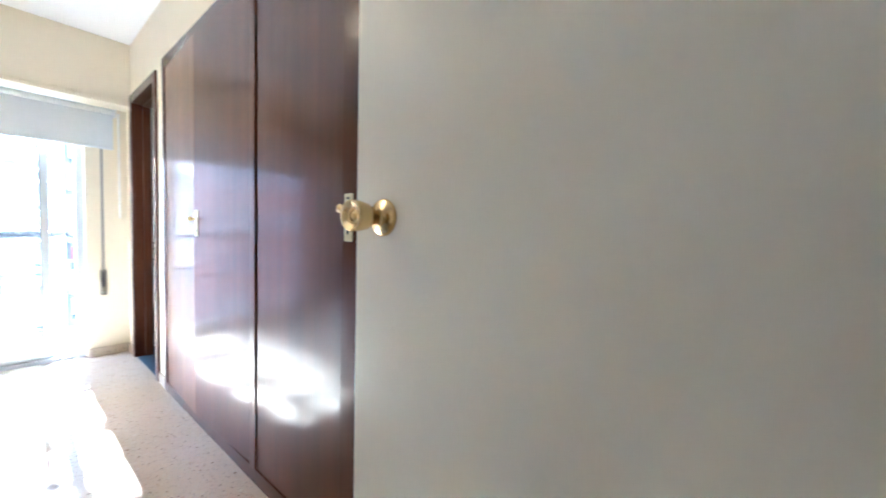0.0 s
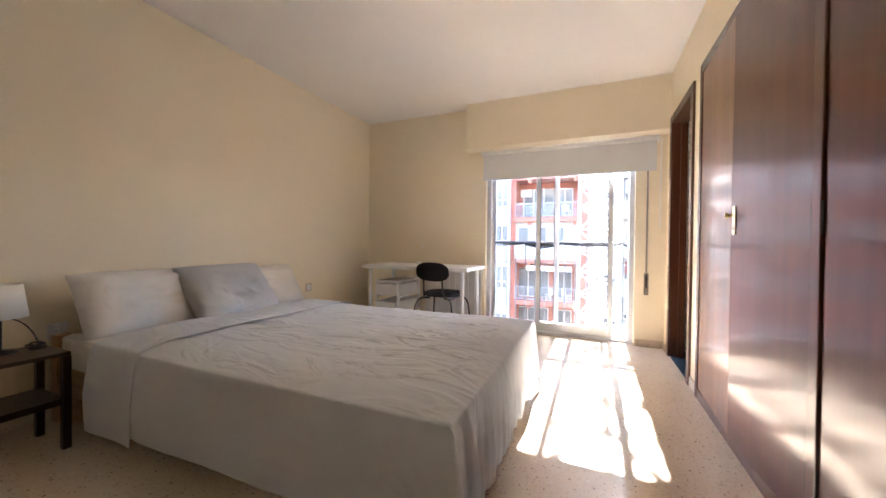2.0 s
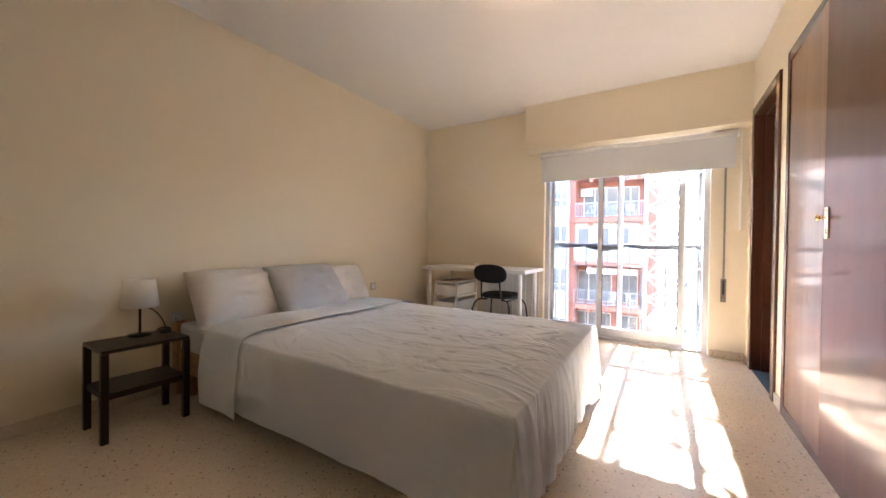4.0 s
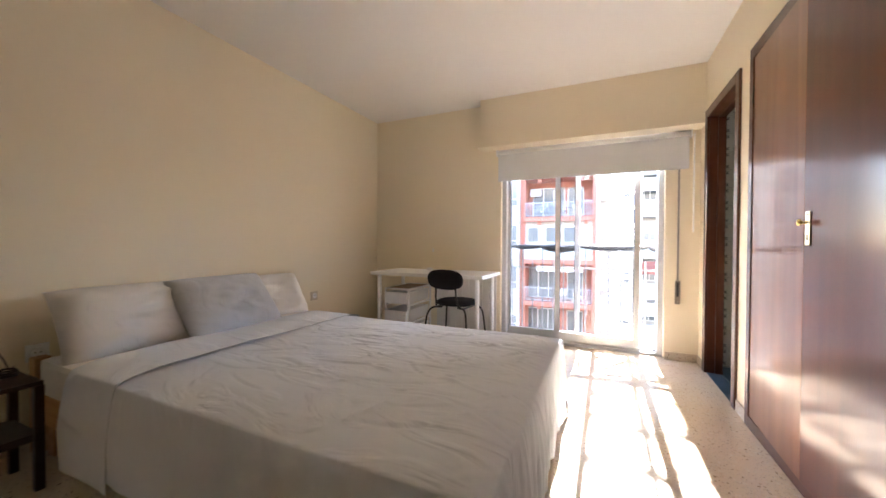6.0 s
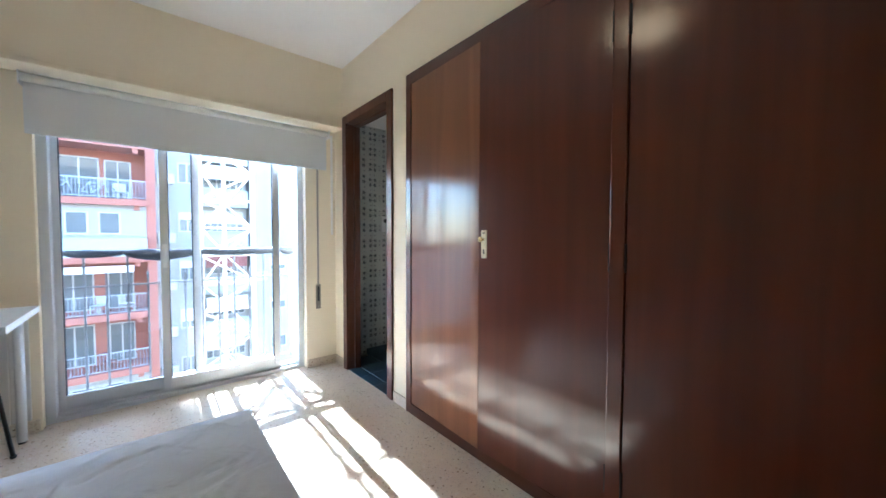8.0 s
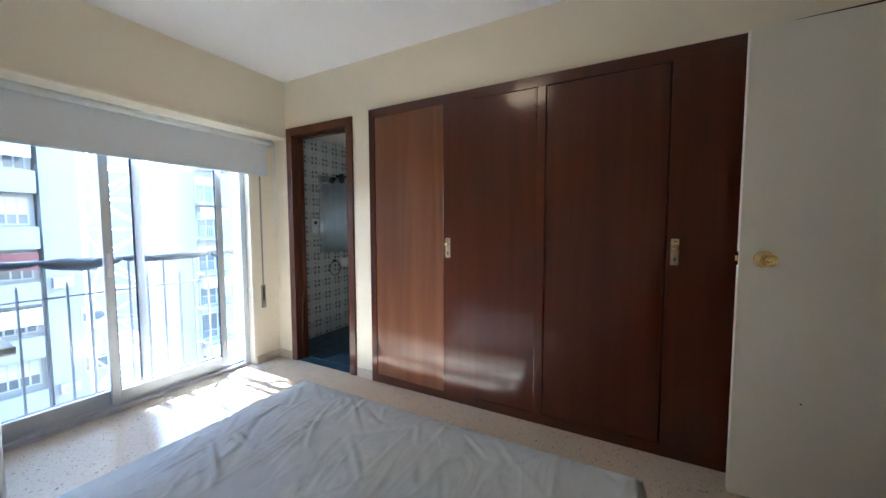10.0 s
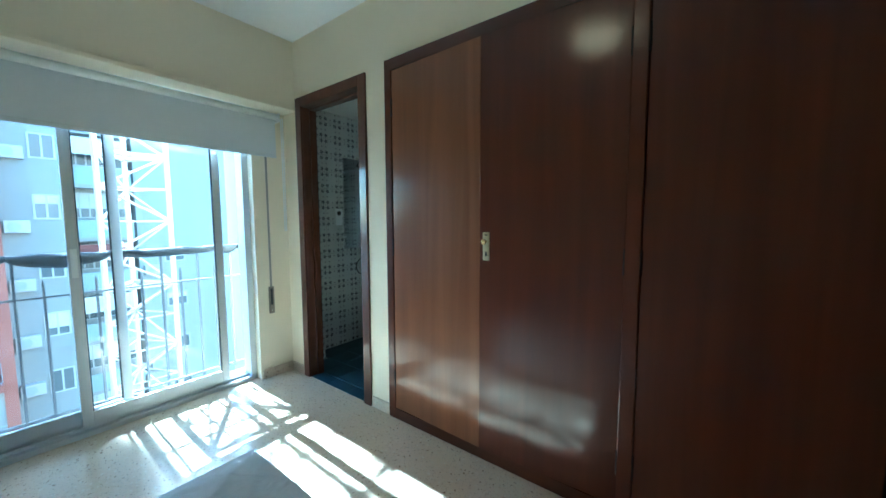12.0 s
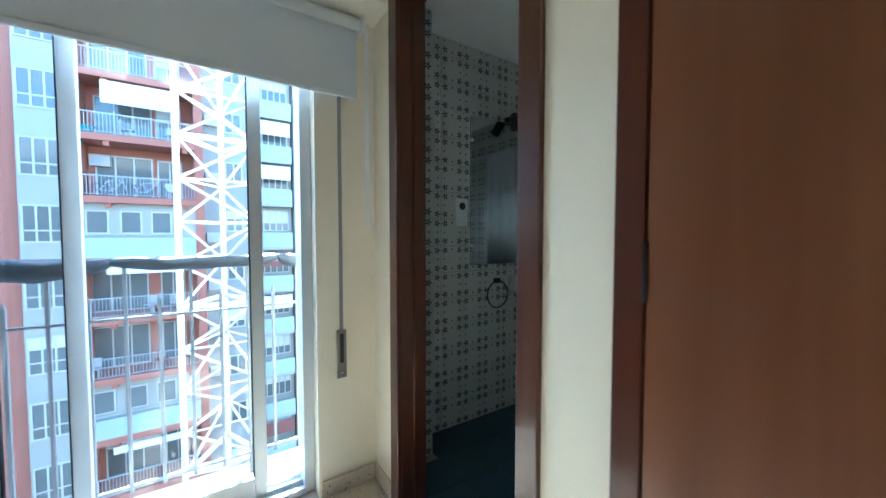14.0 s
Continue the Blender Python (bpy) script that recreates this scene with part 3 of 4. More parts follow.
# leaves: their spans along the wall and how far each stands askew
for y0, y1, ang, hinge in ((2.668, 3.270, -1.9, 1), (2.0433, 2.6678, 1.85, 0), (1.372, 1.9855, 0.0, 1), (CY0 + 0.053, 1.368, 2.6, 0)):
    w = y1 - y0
    # the leaf by the window: a lighter tone, with window light put into it
    leaf = part("door", boxes((-0.001, 0.022, 0.0, w, 0.066, 2.051), bevel=0.002), M_MAHOG_LIT if y1 > 3 else M_MAHOG, wardrobe, "leaf in a lighter mahogany colour" if y1 > 3 else "")
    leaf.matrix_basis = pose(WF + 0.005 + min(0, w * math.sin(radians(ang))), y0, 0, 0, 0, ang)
    for hz in (0.25, 1.05, 1.85):
        yy = w + 0.0015 if hinge else -0.0015
        part("hinge", rod(bmesh.new(), (-0.003, yy, hz - 0.05), (-0.003, yy, hz + 0.05), 0.005, 8), M_DARKGAP, leaf, smooth=True)
    if not hinge:
        hy = w - 0.036
        up = 0.014 if y0 < 1 else 0.0
        plate = part("handle_plate", boxes((-0.006, -0.001, hy - 0.0175, hy + 0.0175, 1.018 + up, 1.152 + up), bevel=0.0035), M_BRONZE, leaf, "brass handle plate with keyhole")
        part("keyhole", boxes((-0.0072, -0.006, hy - 0.004, hy + 0.004, 1.038 + up, 1.060 + up)), M_BLACK, plate)
        part("slot", boxes((-0.0072, -0.006, hy - 0.006, hy + 0.006, 1.136 + up, 1.142 + up)), M_BLACK, plate)
        bm = rod(bmesh.new(), (-0.008, hy, 1.108 + up), (-0.026, hy, 1.108 + up), 0.006, 12)
        lathe(bm, [(0.006, 0.0), (0.013, 0.004), (0.0145, 0.009), (0.010, 0.014), (0.003, 0.0155)], 20, pose(-0.024, hy, 1.108 + up, 0, -90, 0))
        part("knob", bm, M_BRASS, plate, smooth=True)

# ---- entrance door leaf, standing open ----
DX, DY0, DY1 = 0.862, 0.335, 1.106
entry = thing("door_1", "cream painted entrance door standing open, brass knob", "door", kind="structure")
part("leaf", boxes((DX, DX + 0.038, DY0, DY1, 0.012, 2.06), bevel=0.002), M_DOOR, entry)
# dark wedge along the leaf's top: the shadow gap there, put in as colour
bm = boxes((DX + 0.001, DX + 0.030, 0.72, 0.965, 2.0605, 2.068))
for v in bm.verts:
    if v.co.y > 0.9 and v.co.z > 2.065:
        v.co.z = 2.061
part("top_gap_shadow", bm, M_DARKGAP, entry, "dark strip standing in for the shadow gap over the leaf")
part("screw_hole", rod(bmesh.new(), (DX - 0.0012, 0.878, 0.481), (DX + 0.002, 0.878, 0.481), 0.0035, 8), M_DARKGAP, entry)
part("door_frame", boxes((0.04, 0.075, YS - 0.11, YS + 0.012, 0, 2.10), (0.835, 0.87, YS - 0.11, YS + 0.012, 0, 2.10), (0.075, 0.835, YS - 0.11, YS + 0.012, 2.065, 2.10), bevel=0.003), M_DOOR, entry)
ky, kz = 1.022, 1.088
kn = part("door_knob", lathe(bmesh.new(), [(0.036, 0.0), (0.036, 0.003), (0.032, 0.007), (0.018, 0.009), (0.014, 0.012), (0.013, 0.026), (0.019, 0.034), (0.025, 0.046), (0.028, 0.062), (0.0285, 0.075), (0.027, 0.079), (0.0255, 0.079), (0.019, 0.073), (0.010, 0.069), (0.0085, 0.072), (0.004, 0.0735), (0.002, 0.073)], 40, pose(DX, ky, kz, 0, -90, 0)), M_BRASS, entry, "polished brass door knob", smooth=True)
part("latch_bolt", boxes((DX + 0.012, DX + 0.026, DY1, DY1 + 0.012, kz - 0.012, kz + 0.012), bevel=0.002), M_BRASS, entry)
part("latch_plate", boxes((DX + 0.008, DX + 0.030, DY1, DY1 + 0.0015, kz - 0.03, kz + 0.03)), M_BRASS, entry)

# ---- bed ----
bed = thing("bed", "pine double bed frame with a mattress under the bedspread", "bed")
BX0, BXF, BN, BF, BT = -2.20, 0.065, 1.485, 2.945, 0.49   # head, foot, near side, far side, top
for x in (BX0 + 0.10, BXF - 0.09):
    for y in (BN + 0.05, BF - 0.11):
        part("leg", boxes((x - 0.03, x + 0.03, y, y + 0.06, 0.0, 0.26), bevel=0.004), M_PINE, bed)
part("side_rail", boxes((BX0 + 0.04, BXF - 0.04, BN + 0.025, BN + 0.05, 0.16, 0.30), bevel=0.004), M_PINE, bed)
part("side_rail", boxes((BX0 + 0.04, BXF - 0.04, BF - 0.05, BF - 0.025, 0.16, 0.30), bevel=0.004), M_PINE, bed)
part("headboard_post", boxes((BX0 - 0.03, BX0 + 0.03, BN + 0.02, BN + 0.08, 0.0, 0.46), bevel=0.004), M_PINE, bed)
part("headboard_post", boxes((BX0 - 0.03, BX0 + 0.03, BF - 0.08, BF - 0.02, 0.0, 0.46), bevel=0.004), M_PINE, bed)
part("mattress", boxes((BX0 + 0.035, BXF - 0.03, BN + 0.03, BF - 0.03, 0.27, BT - 0.03), bevel=0.03), M_WHITECLOTH, bed, "white mattress")


FOLDS = []
frng = random.Random(21)
for k in range(120):
    u_, v_ = frng.random(), frng.random()
    FOLDS.append((-1.35 + 1.40 * u_ ** 0.8, 1.55 + 1.35 * v_ ** 0.75, radians(frng.gauss(6, 26)), 0.05 + 0.17 * frng.random(), 0.0055 + 0.006 * frng.random(), frng.choice((1, 1, -0.7)) * (0.0025 + 0.0055 * frng.random()), frng.gauss(0, 0.9)))
# the long lines in which the cloth had lain folded
FOLDS += [(-0.70, 2.56, 0.02, 0.78, 0.006, 0.0060, 0.03), (-0.45, 2.20, 0.05, 0.60, 0.006, 0.0050, -0.04), (-0.80, 1.86, -0.03, 0.62, 0.006, 0.0045, 0.03), (-0.36, 2.78, 0.06, 0.42, 0.005, 0.0045, 0.0)]


def creases(x, y):
    """Height of the folds pressed into the cloth: each a soft ridge, a little bowed and fading at its ends."""
    h = 0.0
    for cx, cy, an, ln, wd, ht, bow in FOLDS:
        dx, dy = x - cx, y - cy
        if abs(dx) > ln * 1.2 or abs(dy) > ln * 1.2:
            continue
        a = dx * math.cos(an) + dy * math.sin(an)
        if abs(a) > ln:
            continue
        q = -dx * math.sin(an) + dy * math.cos(an) - bow * a * a
        if abs(q) > 4 * wd:
            continue
        fade = 1 - (a / ln) ** 2
        h += ht * fade * (math.exp(-(q / wd) ** 2) - 0.45 * math.exp(-((q - 2 * wd) / (1.3 * wd)) ** 2))
    return h


def cover(x_head, lift, hem_z, seed, x_end=None):
    """Cloth laid over the mattress, hanging down at the sides and foot with folds."""
    bm = bmesh.new()
    r = 0.055
    drop = BT - hem_z
    nu, nv = (290, 290) if x_end is None else (60, 250)
    foot = x_end is None
    lu = (BXF - x_head) + (drop if foot else 0) if foot else (x_end - x_head)
    w = BF - BN
    grid = []
    for i in range(nu + 1):
        row = []
        u = lu * i / nu
        for j in range(nv + 1):
            v = -drop + (w + 2 * drop) * j / nv
            ox = max(0.0, u - (BXF - x_head)) if foot else 0.0
            ov = max(0.0, -v, v - w)
            side = -1 if v < 0 else 1
            x = min(x_head + u, BXF)
            y = BN + min(max(v, 0), w)
            fall = max(ox, ov)
            z = BT + lift
            # rounded shoulder
            def shoulder(o):
                return r * (1 - math.exp(-o / r)) * 0.75
            out_x = shoulder(ox)
            out_y = shoulder(ov)
            z -= (0.026 if fall > 0 else 0.0) + max(0.0, fall - 0.35 * r * (1 - math.exp(-fall / r)))
            px, py = x + out_x * 0.4, y + side * out_y * 0.4
            # pleats where it hangs
            if fall > 0:
                g = min(1.0, fall / 0.25)
                if ox >= ov:
                    wv = noise.noise(Vector((y * 13, seed, z * 1.2))) * 0.034 + noise.noise(Vector((y * 34, seed + 4, z * 2.5))) * 0.012
                    px += g * (wv + 0.012)
                else:
                    wv = noise.noise(Vector((x * 3.5, seed + 9, z * 1.2))) * 0.016 + noise.noise(Vector((x * 9, seed + 2, z * 1.5))) * 0.006
                    py += side * g * (wv + 0.008)
                if not foot:
                    py += side * 0.012 * g
                both = min(ox, ov)
                if both > 0:
                    # the corner hangs as a cone, its tail down to the floor
                    rho, a = math.hypot(ox, ov), math.atan2(ov, ox)
                    fl = (0.06 + 0.24 * math.sin(2 * a) + 0.05 * math.sin(6 * a) * min(1.0, rho / 0.3)) * (1.0 if side < 0 else 0.35)
                    e = min(1.0, 3 * both / max(rho, 1e-6))
                    tx, ty = BXF + 0.012 + fl * rho * math.cos(a), y + side * (0.012 + fl * rho * math.sin(a))
                    tz = BT + lift - 0.026 - rho * (1 - 0.5 * fl * fl)
                    px, py, z = px + (tx - px) * e, py + (ty - py) * e, z + (tz - z) * e
            else:
                h = noise.noise(Vector((x * 2.2, y * 2.2, seed))) * 0.008 + noise.noise(Vector((x * 6, y * 7, seed + 1))) * 0.003
                h += creases(x, y)
                edge = min(1.0, min(abs(v), abs(w - v), (BXF - x) if foot else 1) / 0.12)
                near_edge = min(abs(v), abs(w - v), (BXF - x) if foot else 1)
                z += h * (0.35 + 0.65 * edge) - 0.026 * max(0.0, 1 - near_edge / 0.16) ** 2
            row.append(bm.verts.new((px, py, max(z, 0.012))))
        grid.append(row)
    for i in range(nu):
        for j in range(nv):
            bm.faces.new((grid[i][j], grid[i + 1][j], grid[i + 1][j + 1], grid[i][j + 1]))
    # the cloth's own thickness
    bm.normal_update()
    under = [[bm.verts.new(v.co - v.normal * 0.003) for v in row] for row in grid]
    for i in range(nu):
        for j in range(nv):
            bm.faces.new((under[i][j], under[i][j + 1], under[i + 1][j + 1], under[i + 1][j]))
    rim = [(i, 0) for i in range(nu)] + [(nu, j) for j in range(nv)] + [(i, nv) for i in range(nu, 0, -1)] + [(0, j) for j in range(nv, 0, -1)]
    for (a, b), (c, d) in zip(rim, rim[1:] + rim[:1]):
        bm.faces.new((grid[a][b], under[a][b], under[c][d], grid[c][d]))
    return bm


spread = thing("bedspread", "wrinkled light grey cotton bedspread hanging over the bed", "bedspread")
part("spread", cover(-1.52, 0.0, 0.118, 11), M_SHEET, spread, smooth=True)
part("turned_down_edge", cover(-1.745, 0.014, 0.072, 31, x_end=-1.385), M_SHEET, spread, smooth=True)


def pillow(name, label, material, at, size, rx, ry, rz, seed):
    """A stuffed pillow: full in the middle, pinched at the seam, with ears."""
    w, h, t = size
    bm = bmesh.new()
    n = 34
    sheets = []
    for s in (1, -1):
        g = []
        for i in range(n + 1):
            row = []
            for j in range(n + 1):
                a, b = -1 + 2 * i / n, -1 + 2 * j / n
                fa, fb = max(0, 1 - abs(a) ** 2.8), max(0, 1 - abs(b) ** 2.8)
                th = t * 0.5 * (fa * fb) ** 0.45
                px = a * w / 2 * (1 - 0.04 * (1 - b * b))
                py = b * h / 2 * (1 - 0.05 * (1 - a * a))
                wr = noise.noise(Vector((a * 2.2, b * 2.2, seed + s))) * 0.024 + noise.noise(Vector((a * 4 + b, b * 5, seed + 7 + s))) * 0.014
                row.append(bm.verts.new((px, py, s * th + wr * fa * fb)))
            g.append(row)
        sheets.append(g)
        for i in range(n):
            for j in range(n):
                bm.faces.new((g[i][j], g[i + 1][j], g[i + 1][j + 1], g[i][j + 1]))
    bmesh.ops.remove_doubles(bm, verts=bm.verts, dist=0.0006)
    ob = solid(name, bm, material, label, "pillow", smooth=True)
    ob.matrix_basis = pose(*at, rx, ry, rz)
    return ob


pillow("pillow", "plump white pillow leaning on the wall at the bed's head", M_WHITECLOTH, (-2.03, 1.87, 0.605), (0.70, 0.40, 0.27), 60, 0, 90, 3)
pillow("pillow", "white pillow half hidden behind the grey cushion", M_WHITECLOTH, (-2.09, 2.70, 0.595), (0.70, 0.38, 0.24), 60, 0, 90, 8)
pillow("cushion", "square grey cushion propped against the white pillows", M_GREYPILLOW, (-1.88, 2.27, 0.622), (0.62, 0.44, 0.21), 52, 0, 93, 15)

# ---- nightstand with its lamp ----
NX0, NX1, NY0, NY1, NZ = -2.090, -1.805, 1.06, 1.425, 0.448
night = thing("nightstand", "small black-brown wooden nightstand with a lower shelf", "nightstand")
bm = boxes((NX0, NX1, NY0, NY1, NZ - 0.018, NZ), bevel=0.003)
part("top", bm, M_ESPRESSO, night)
part("shelf", boxes((NX0 + 0.01, NX1 - 0.01, NY0 + 0.01, NY1 - 0.01, 0.205, 0.235), bevel=0.003), M_ESPRESSO, night)
for x in (NX0 - 0.002, NX1 - 0.028):
    for y in (NY0 - 0.002, NY1 - 0.028):
        part("leg", boxes((x, x + 0.03, y, y + 0.03, 0.0, NZ - 0.018), bevel=0.003), M_ESPRESSO, night)
lamp = thing("table_lamp", "small table lamp with white cloth shade, switched off", "lamp", at=(-2.03, 1.275, NZ))
part("base", lathe(bmesh.new(), [(0.055, 0.0), (0.055, 0.008), (0.012, 0.014), (0.006, 0.018)], 28), M_BLACKMETAL, lamp, smooth=True)
part("stem", rod(bmesh.new(), (0, 0, 0.015), (0, 0, 0.225), 0.006, 12), M_BLACKMETAL, lamp, smooth=True)
bm = bmesh.new()
rings = []
for r_, z_ in ((0.086, 0.160), (0.0680, 0.310), (0.0665, 0.310), (0.0845, 0.160)):
    rings.append([bm.verts.new((r_ * math.cos(2 * math.pi * k / 40), r_ * math.sin(2 * math.pi * k / 40), z_)) for k in range(40)])
for a in range(4):
    for k in range(40):
        bm.faces.new((rings[a][k], rings[a][(k + 1) % 40], rings[(a + 1) % 4][(k + 1) % 40], rings[(a + 1) % 4][k]))
part("shade", bm, M_SHADE, lamp, smooth=True)
bm = bmesh.new()
pts = [(0.0, 0.0, 0.16)] + [Vector((0.05, 0.09, 0.0)) + Vector((-0.02 + 0.045 * math.cos(a), 0.03 * math.sin(a) + 0.01, 0.012 + 0.012 * math.sin(a * 0.7) ** 2)) for a in [k * 0.35 for k in range(46)]] + [(-0.06, 0.14, 0.006), (-0.11, 0.16, 0.004)]
pts = [Vector(p) for p in pts]
pts[1:1] = bend(pts[0], pts[1], (0.01, 0.09, 0.15), 8)[1:-1]
tube(bm, pts, 0.003, 6)
part("cord", bm, M_BLACK, lamp, "coiled black cord", smooth=True)
bm = boxes((0.035, 0.06, 0.075, 0.125, 0.0, 0.014), bevel=0.004)
part("switch", bm, M_BLACK, lamp)


def socket_plate(x, y, z):
    s = thing("wall_socket", "white round wall socket in a square plate", "socket", at=(x, y, z), group="bedroom sockets")
    part("plate", boxes((0, 0.009, -0.042, 0.042, -0.042, 0.042), bevel=0.004), M_PLATE if y > 3 else M_WHITE, s)
    bm = bmesh.new()
    lathe(bm, [(0.027, 0.0), (0.027, 0.004), (0.022, 0.004), (0.020, 0.0015)], 24, pose(0.009, 0, 0, 0, 90, 0))
    part("rim", bm, M_WHITE, s, smooth=True)
    bm = bmesh.new()
    for dy in (-0.0095, 0.0095):
        rod(bm, (0.0085, dy, 0), (0.0135, dy, 0), 0.0028, 8)
    part("holes", bm, M_BLACK, s)


socket_plate(XL, 1.548, 0.468)
socket_plate(XL, 3.40, 0.506)

# ---- desk ----
KX0, KX1, KY0, KY1, KZ = -1.90, -0.69, 3.80, 4.40, 0.730
desk = thing("desk", "white rectangular desk on four round white legs", "desk")
part("top", boxes((KX0, KX1, KY0, KY1, KZ - 0.034, KZ), bevel=0.003), M_WHITE, desk)
for x in (KX0 + 0.07, KX1 - 0.07):
    for y in (KY0 + 0.06, KY1 - 0.06):
        bm = rod(bmesh.new(), (x, y, 0.012), (x, y, KZ - 0.038), 0.020, 18)
        rod(bm, (x, y, KZ - 0.040), (x, y, KZ - 0.034), 0.045, 18)
        lg = part("leg", bm, M_WHITE, desk, smooth=True)
        part("foot", rod(bmesh.new(), (x, y, 0.0), (x, y, 0.014), 0.016, 14), M_BLACK, lg, smooth=True)
bm = lathe(bmesh.new(), [(0.03, 0.0), (0.034, 0.006), (0.030, 0.022), (0.016, 0.028)], 20, Matrix.Translation((-1.46, 4.29, KZ)))
solid("desk_ornament", bm, M_WHITE, "small white round thing lying on the desk", "ornament", smooth=True)
bm = boxes((-1.51, -1.49, YN - 0.004, YN, 0.925, 0.965), bevel=0.0015)
solid("wall_hook", bm, M_WHITE, "small white adhesive hook on the wall", "hook")

# upright strips added to stand for faint vertical lines on the wall here
panelling = thing("wall_strips", "row of pale grey upright strips on the wall under the desk", "panelling", kind="structure")
M_STRIP = mat("pale_grey_strip_paint", (0.74, 0.72, 0.68), 0.6, var=0.04, scale=5, fine=120, bump=0.08)
bm = boxes((0.001, 0.077, -0.012, 0.0, 0.0, 0.61), bevel=0.003)
first = part("board", bm, M_STRIP, panelling)
first.matrix_basis = pose(-1.445, YN - 0.0005, 0.075)
for k in range(1, 9):
    share("board", first.data, panelling, (-1.445 + 0.0782 * k, YN - 0.0005, 0.075))

# ---- drawer unit ----
UX0, UX1, UY0, UY1, UZ = -1.765, -1.475, 3.86, 4.36, 0.565
unit = thing("drawer_unit", "white metal frame with sliding white mesh drawers", "drawer unit")
t = 0.018
part("frame", boxes(*[(x, x + t, y, y + t, 0.0, UZ) for x in (UX0, UX1 - t) for y in (UY0, UY1 - t)],
                    *[(x, x + t, UY0 + t, UY1 - t, z, z + t) for x in (UX0, UX1 - t) for z in (0.02, 0.20, 0.385, UZ - t)],
                    (UX0 + t, UX1 - t, UY0, UY0 + t, UZ - t, UZ), (UX0 + t, UX1 - t, UY1 - t, UY1, UZ - t, UZ), bevel=0.002), M_WHITE, unit)
for z0 in (0.04, 0.222, 0.406):
    h = 0.115
    x0, x1, y0, y1 = UX0 + 0.022, UX1 - 0.022, UY0 - 0.004 - (0.03 if z0 == 0.222 else 0), UY1 - 0.03
    dr = part("drawer", boxes((x0, x1, y0, y0 + 0.004, z0, z0 + h), (x0, x1, y1 - 0.004, y1, z0, z0 + h), (x0, x0 + 0.004, y0 + 0.004, y1 - 0.004, z0, z0 + h), (x1 - 0.004, x1, y0 + 0.004, y1 - 0.004, z0, z0 + h), (x0 + 0.004, x1 - 0.004, y0 + 0.004, y1 - 0.004, z0, z0 + 0.004)), M_WHITE, unit)
    bm = bmesh.new()
    tube(bm, [(x0, y0, z0 + h), (x1, y0, z0 + h)], 0.006)
    tube(bm, [(x1, y0, z0 + h), (x1, y1, z0 + h)], 0.006)
    tube(bm, [(x0, y0, z0 + h), (x0, y1, z0 + h)], 0.006)
    part("rim", bm, M_WHITE, dr, smooth=True)
bm = boxes((UX0 + 0.02, UX1 - 0.02, UY0 + 0.02, UY1 - 0.02, UZ - 0.012, UZ - 0.004))
part("shelf", bm, mat("brown_board", (0.33, 0.22, 0.13), 0.6, var=0.15), unit, "brown board on top")

# ---- chair ----
chair = thing("chair", "black upholstered chair with oval back and thin black tube legs", "chair", at=(-1.012, 3.955, 0), rz=-4)


def cushion(cx, cy, cz, a, b, th, m, power=2.6):
    """An upholstered oval pad in its own plane."""
    bm = bmesh.new()
    seg, prof = 40, [(0.0, 1.0), (0.55, 0.98), (0.85, 0.8), (0.97, 0.4), (1.0, 0.0), (0.97, -0.4), (0.85, -0.8), (0.5, -1.0), (0.0, -1.0)]
    rings = []
    for rr_, hh in prof:
        ring = []
        for k in range(seg):
            an = 2 * math.pi * k / seg
            ca, sa = math.cos(an), math.sin(an)
            ex = abs(ca) ** (2 / power) * (1 if ca > 0 else -1)
            ey = abs(sa) ** (2 / power) * (1 if sa > 0 else -1)
            ring.append(bm.verts.new(m @ Vector((max(rr_, 0.001) * a * ex, max(rr_, 0.001) * b * ey, hh * th / 2))))
        rings.append(ring)
    for p, q in zip(rings, rings[1:]):
        for k in range(seg):
            bm.faces.new((p[k], p[(k + 1) % seg], q[(k + 1) % seg], q[k]))
    bmesh.ops.translate(bm, verts=bm.verts, vec=(cx, cy, cz))
    return bm


part("seat", cushion(0, 0.02, 0.455, 0.192, 0.195, 0.055, Matrix.Identity(4)), M_BLACKCLOTH, chair, smooth=True)
part("backrest", cushion(0, -0.225, 0.690, 0.184, 0.095, 0.045, pose(0, 0, 0, 98, 0, 0)), M_BLACKCLOTH, chair, smooth=True)
for sx in (-1, 1):
    bm = bmesh.new()
    tube(bm, [(sx * 0.10, -0.215, 0.66)] + bend((sx * 0.105, -0.205, 0.53), (sx * 0.14, -0.12, 0.415), (sx * 0.11, -0.19, 0.42), 5) + [(sx * 0.14, 0.1, 0.415)], 0.0088)
    part("back_support", bm, M_BLACKMETAL, chair, smooth=True)
    for sy in (-1, 1):
        bm = bmesh.new()
        tube(bm, [(sx * 0.08, sy * 0.12, 0.42)] + bend((sx * 0.14, sy * 0.14, 0.418), (sx * 0.205, sy * 0.205, 0.33), (sx * 0.19, sy * 0.18, 0.42), 6) + [(sx * 0.235, sy * 0.24, 0.006)], 0.0088)
        lg = part("leg", bm, M_BLACKMETAL, chair, smooth=True)
        part("glide", rod(bmesh.new(), (sx * 0.235, sy * 0.24, 0.0), (sx * 0.235, sy * 0.24, 0.012), 0.012, 10), M_BLACK, lg, smooth=True)

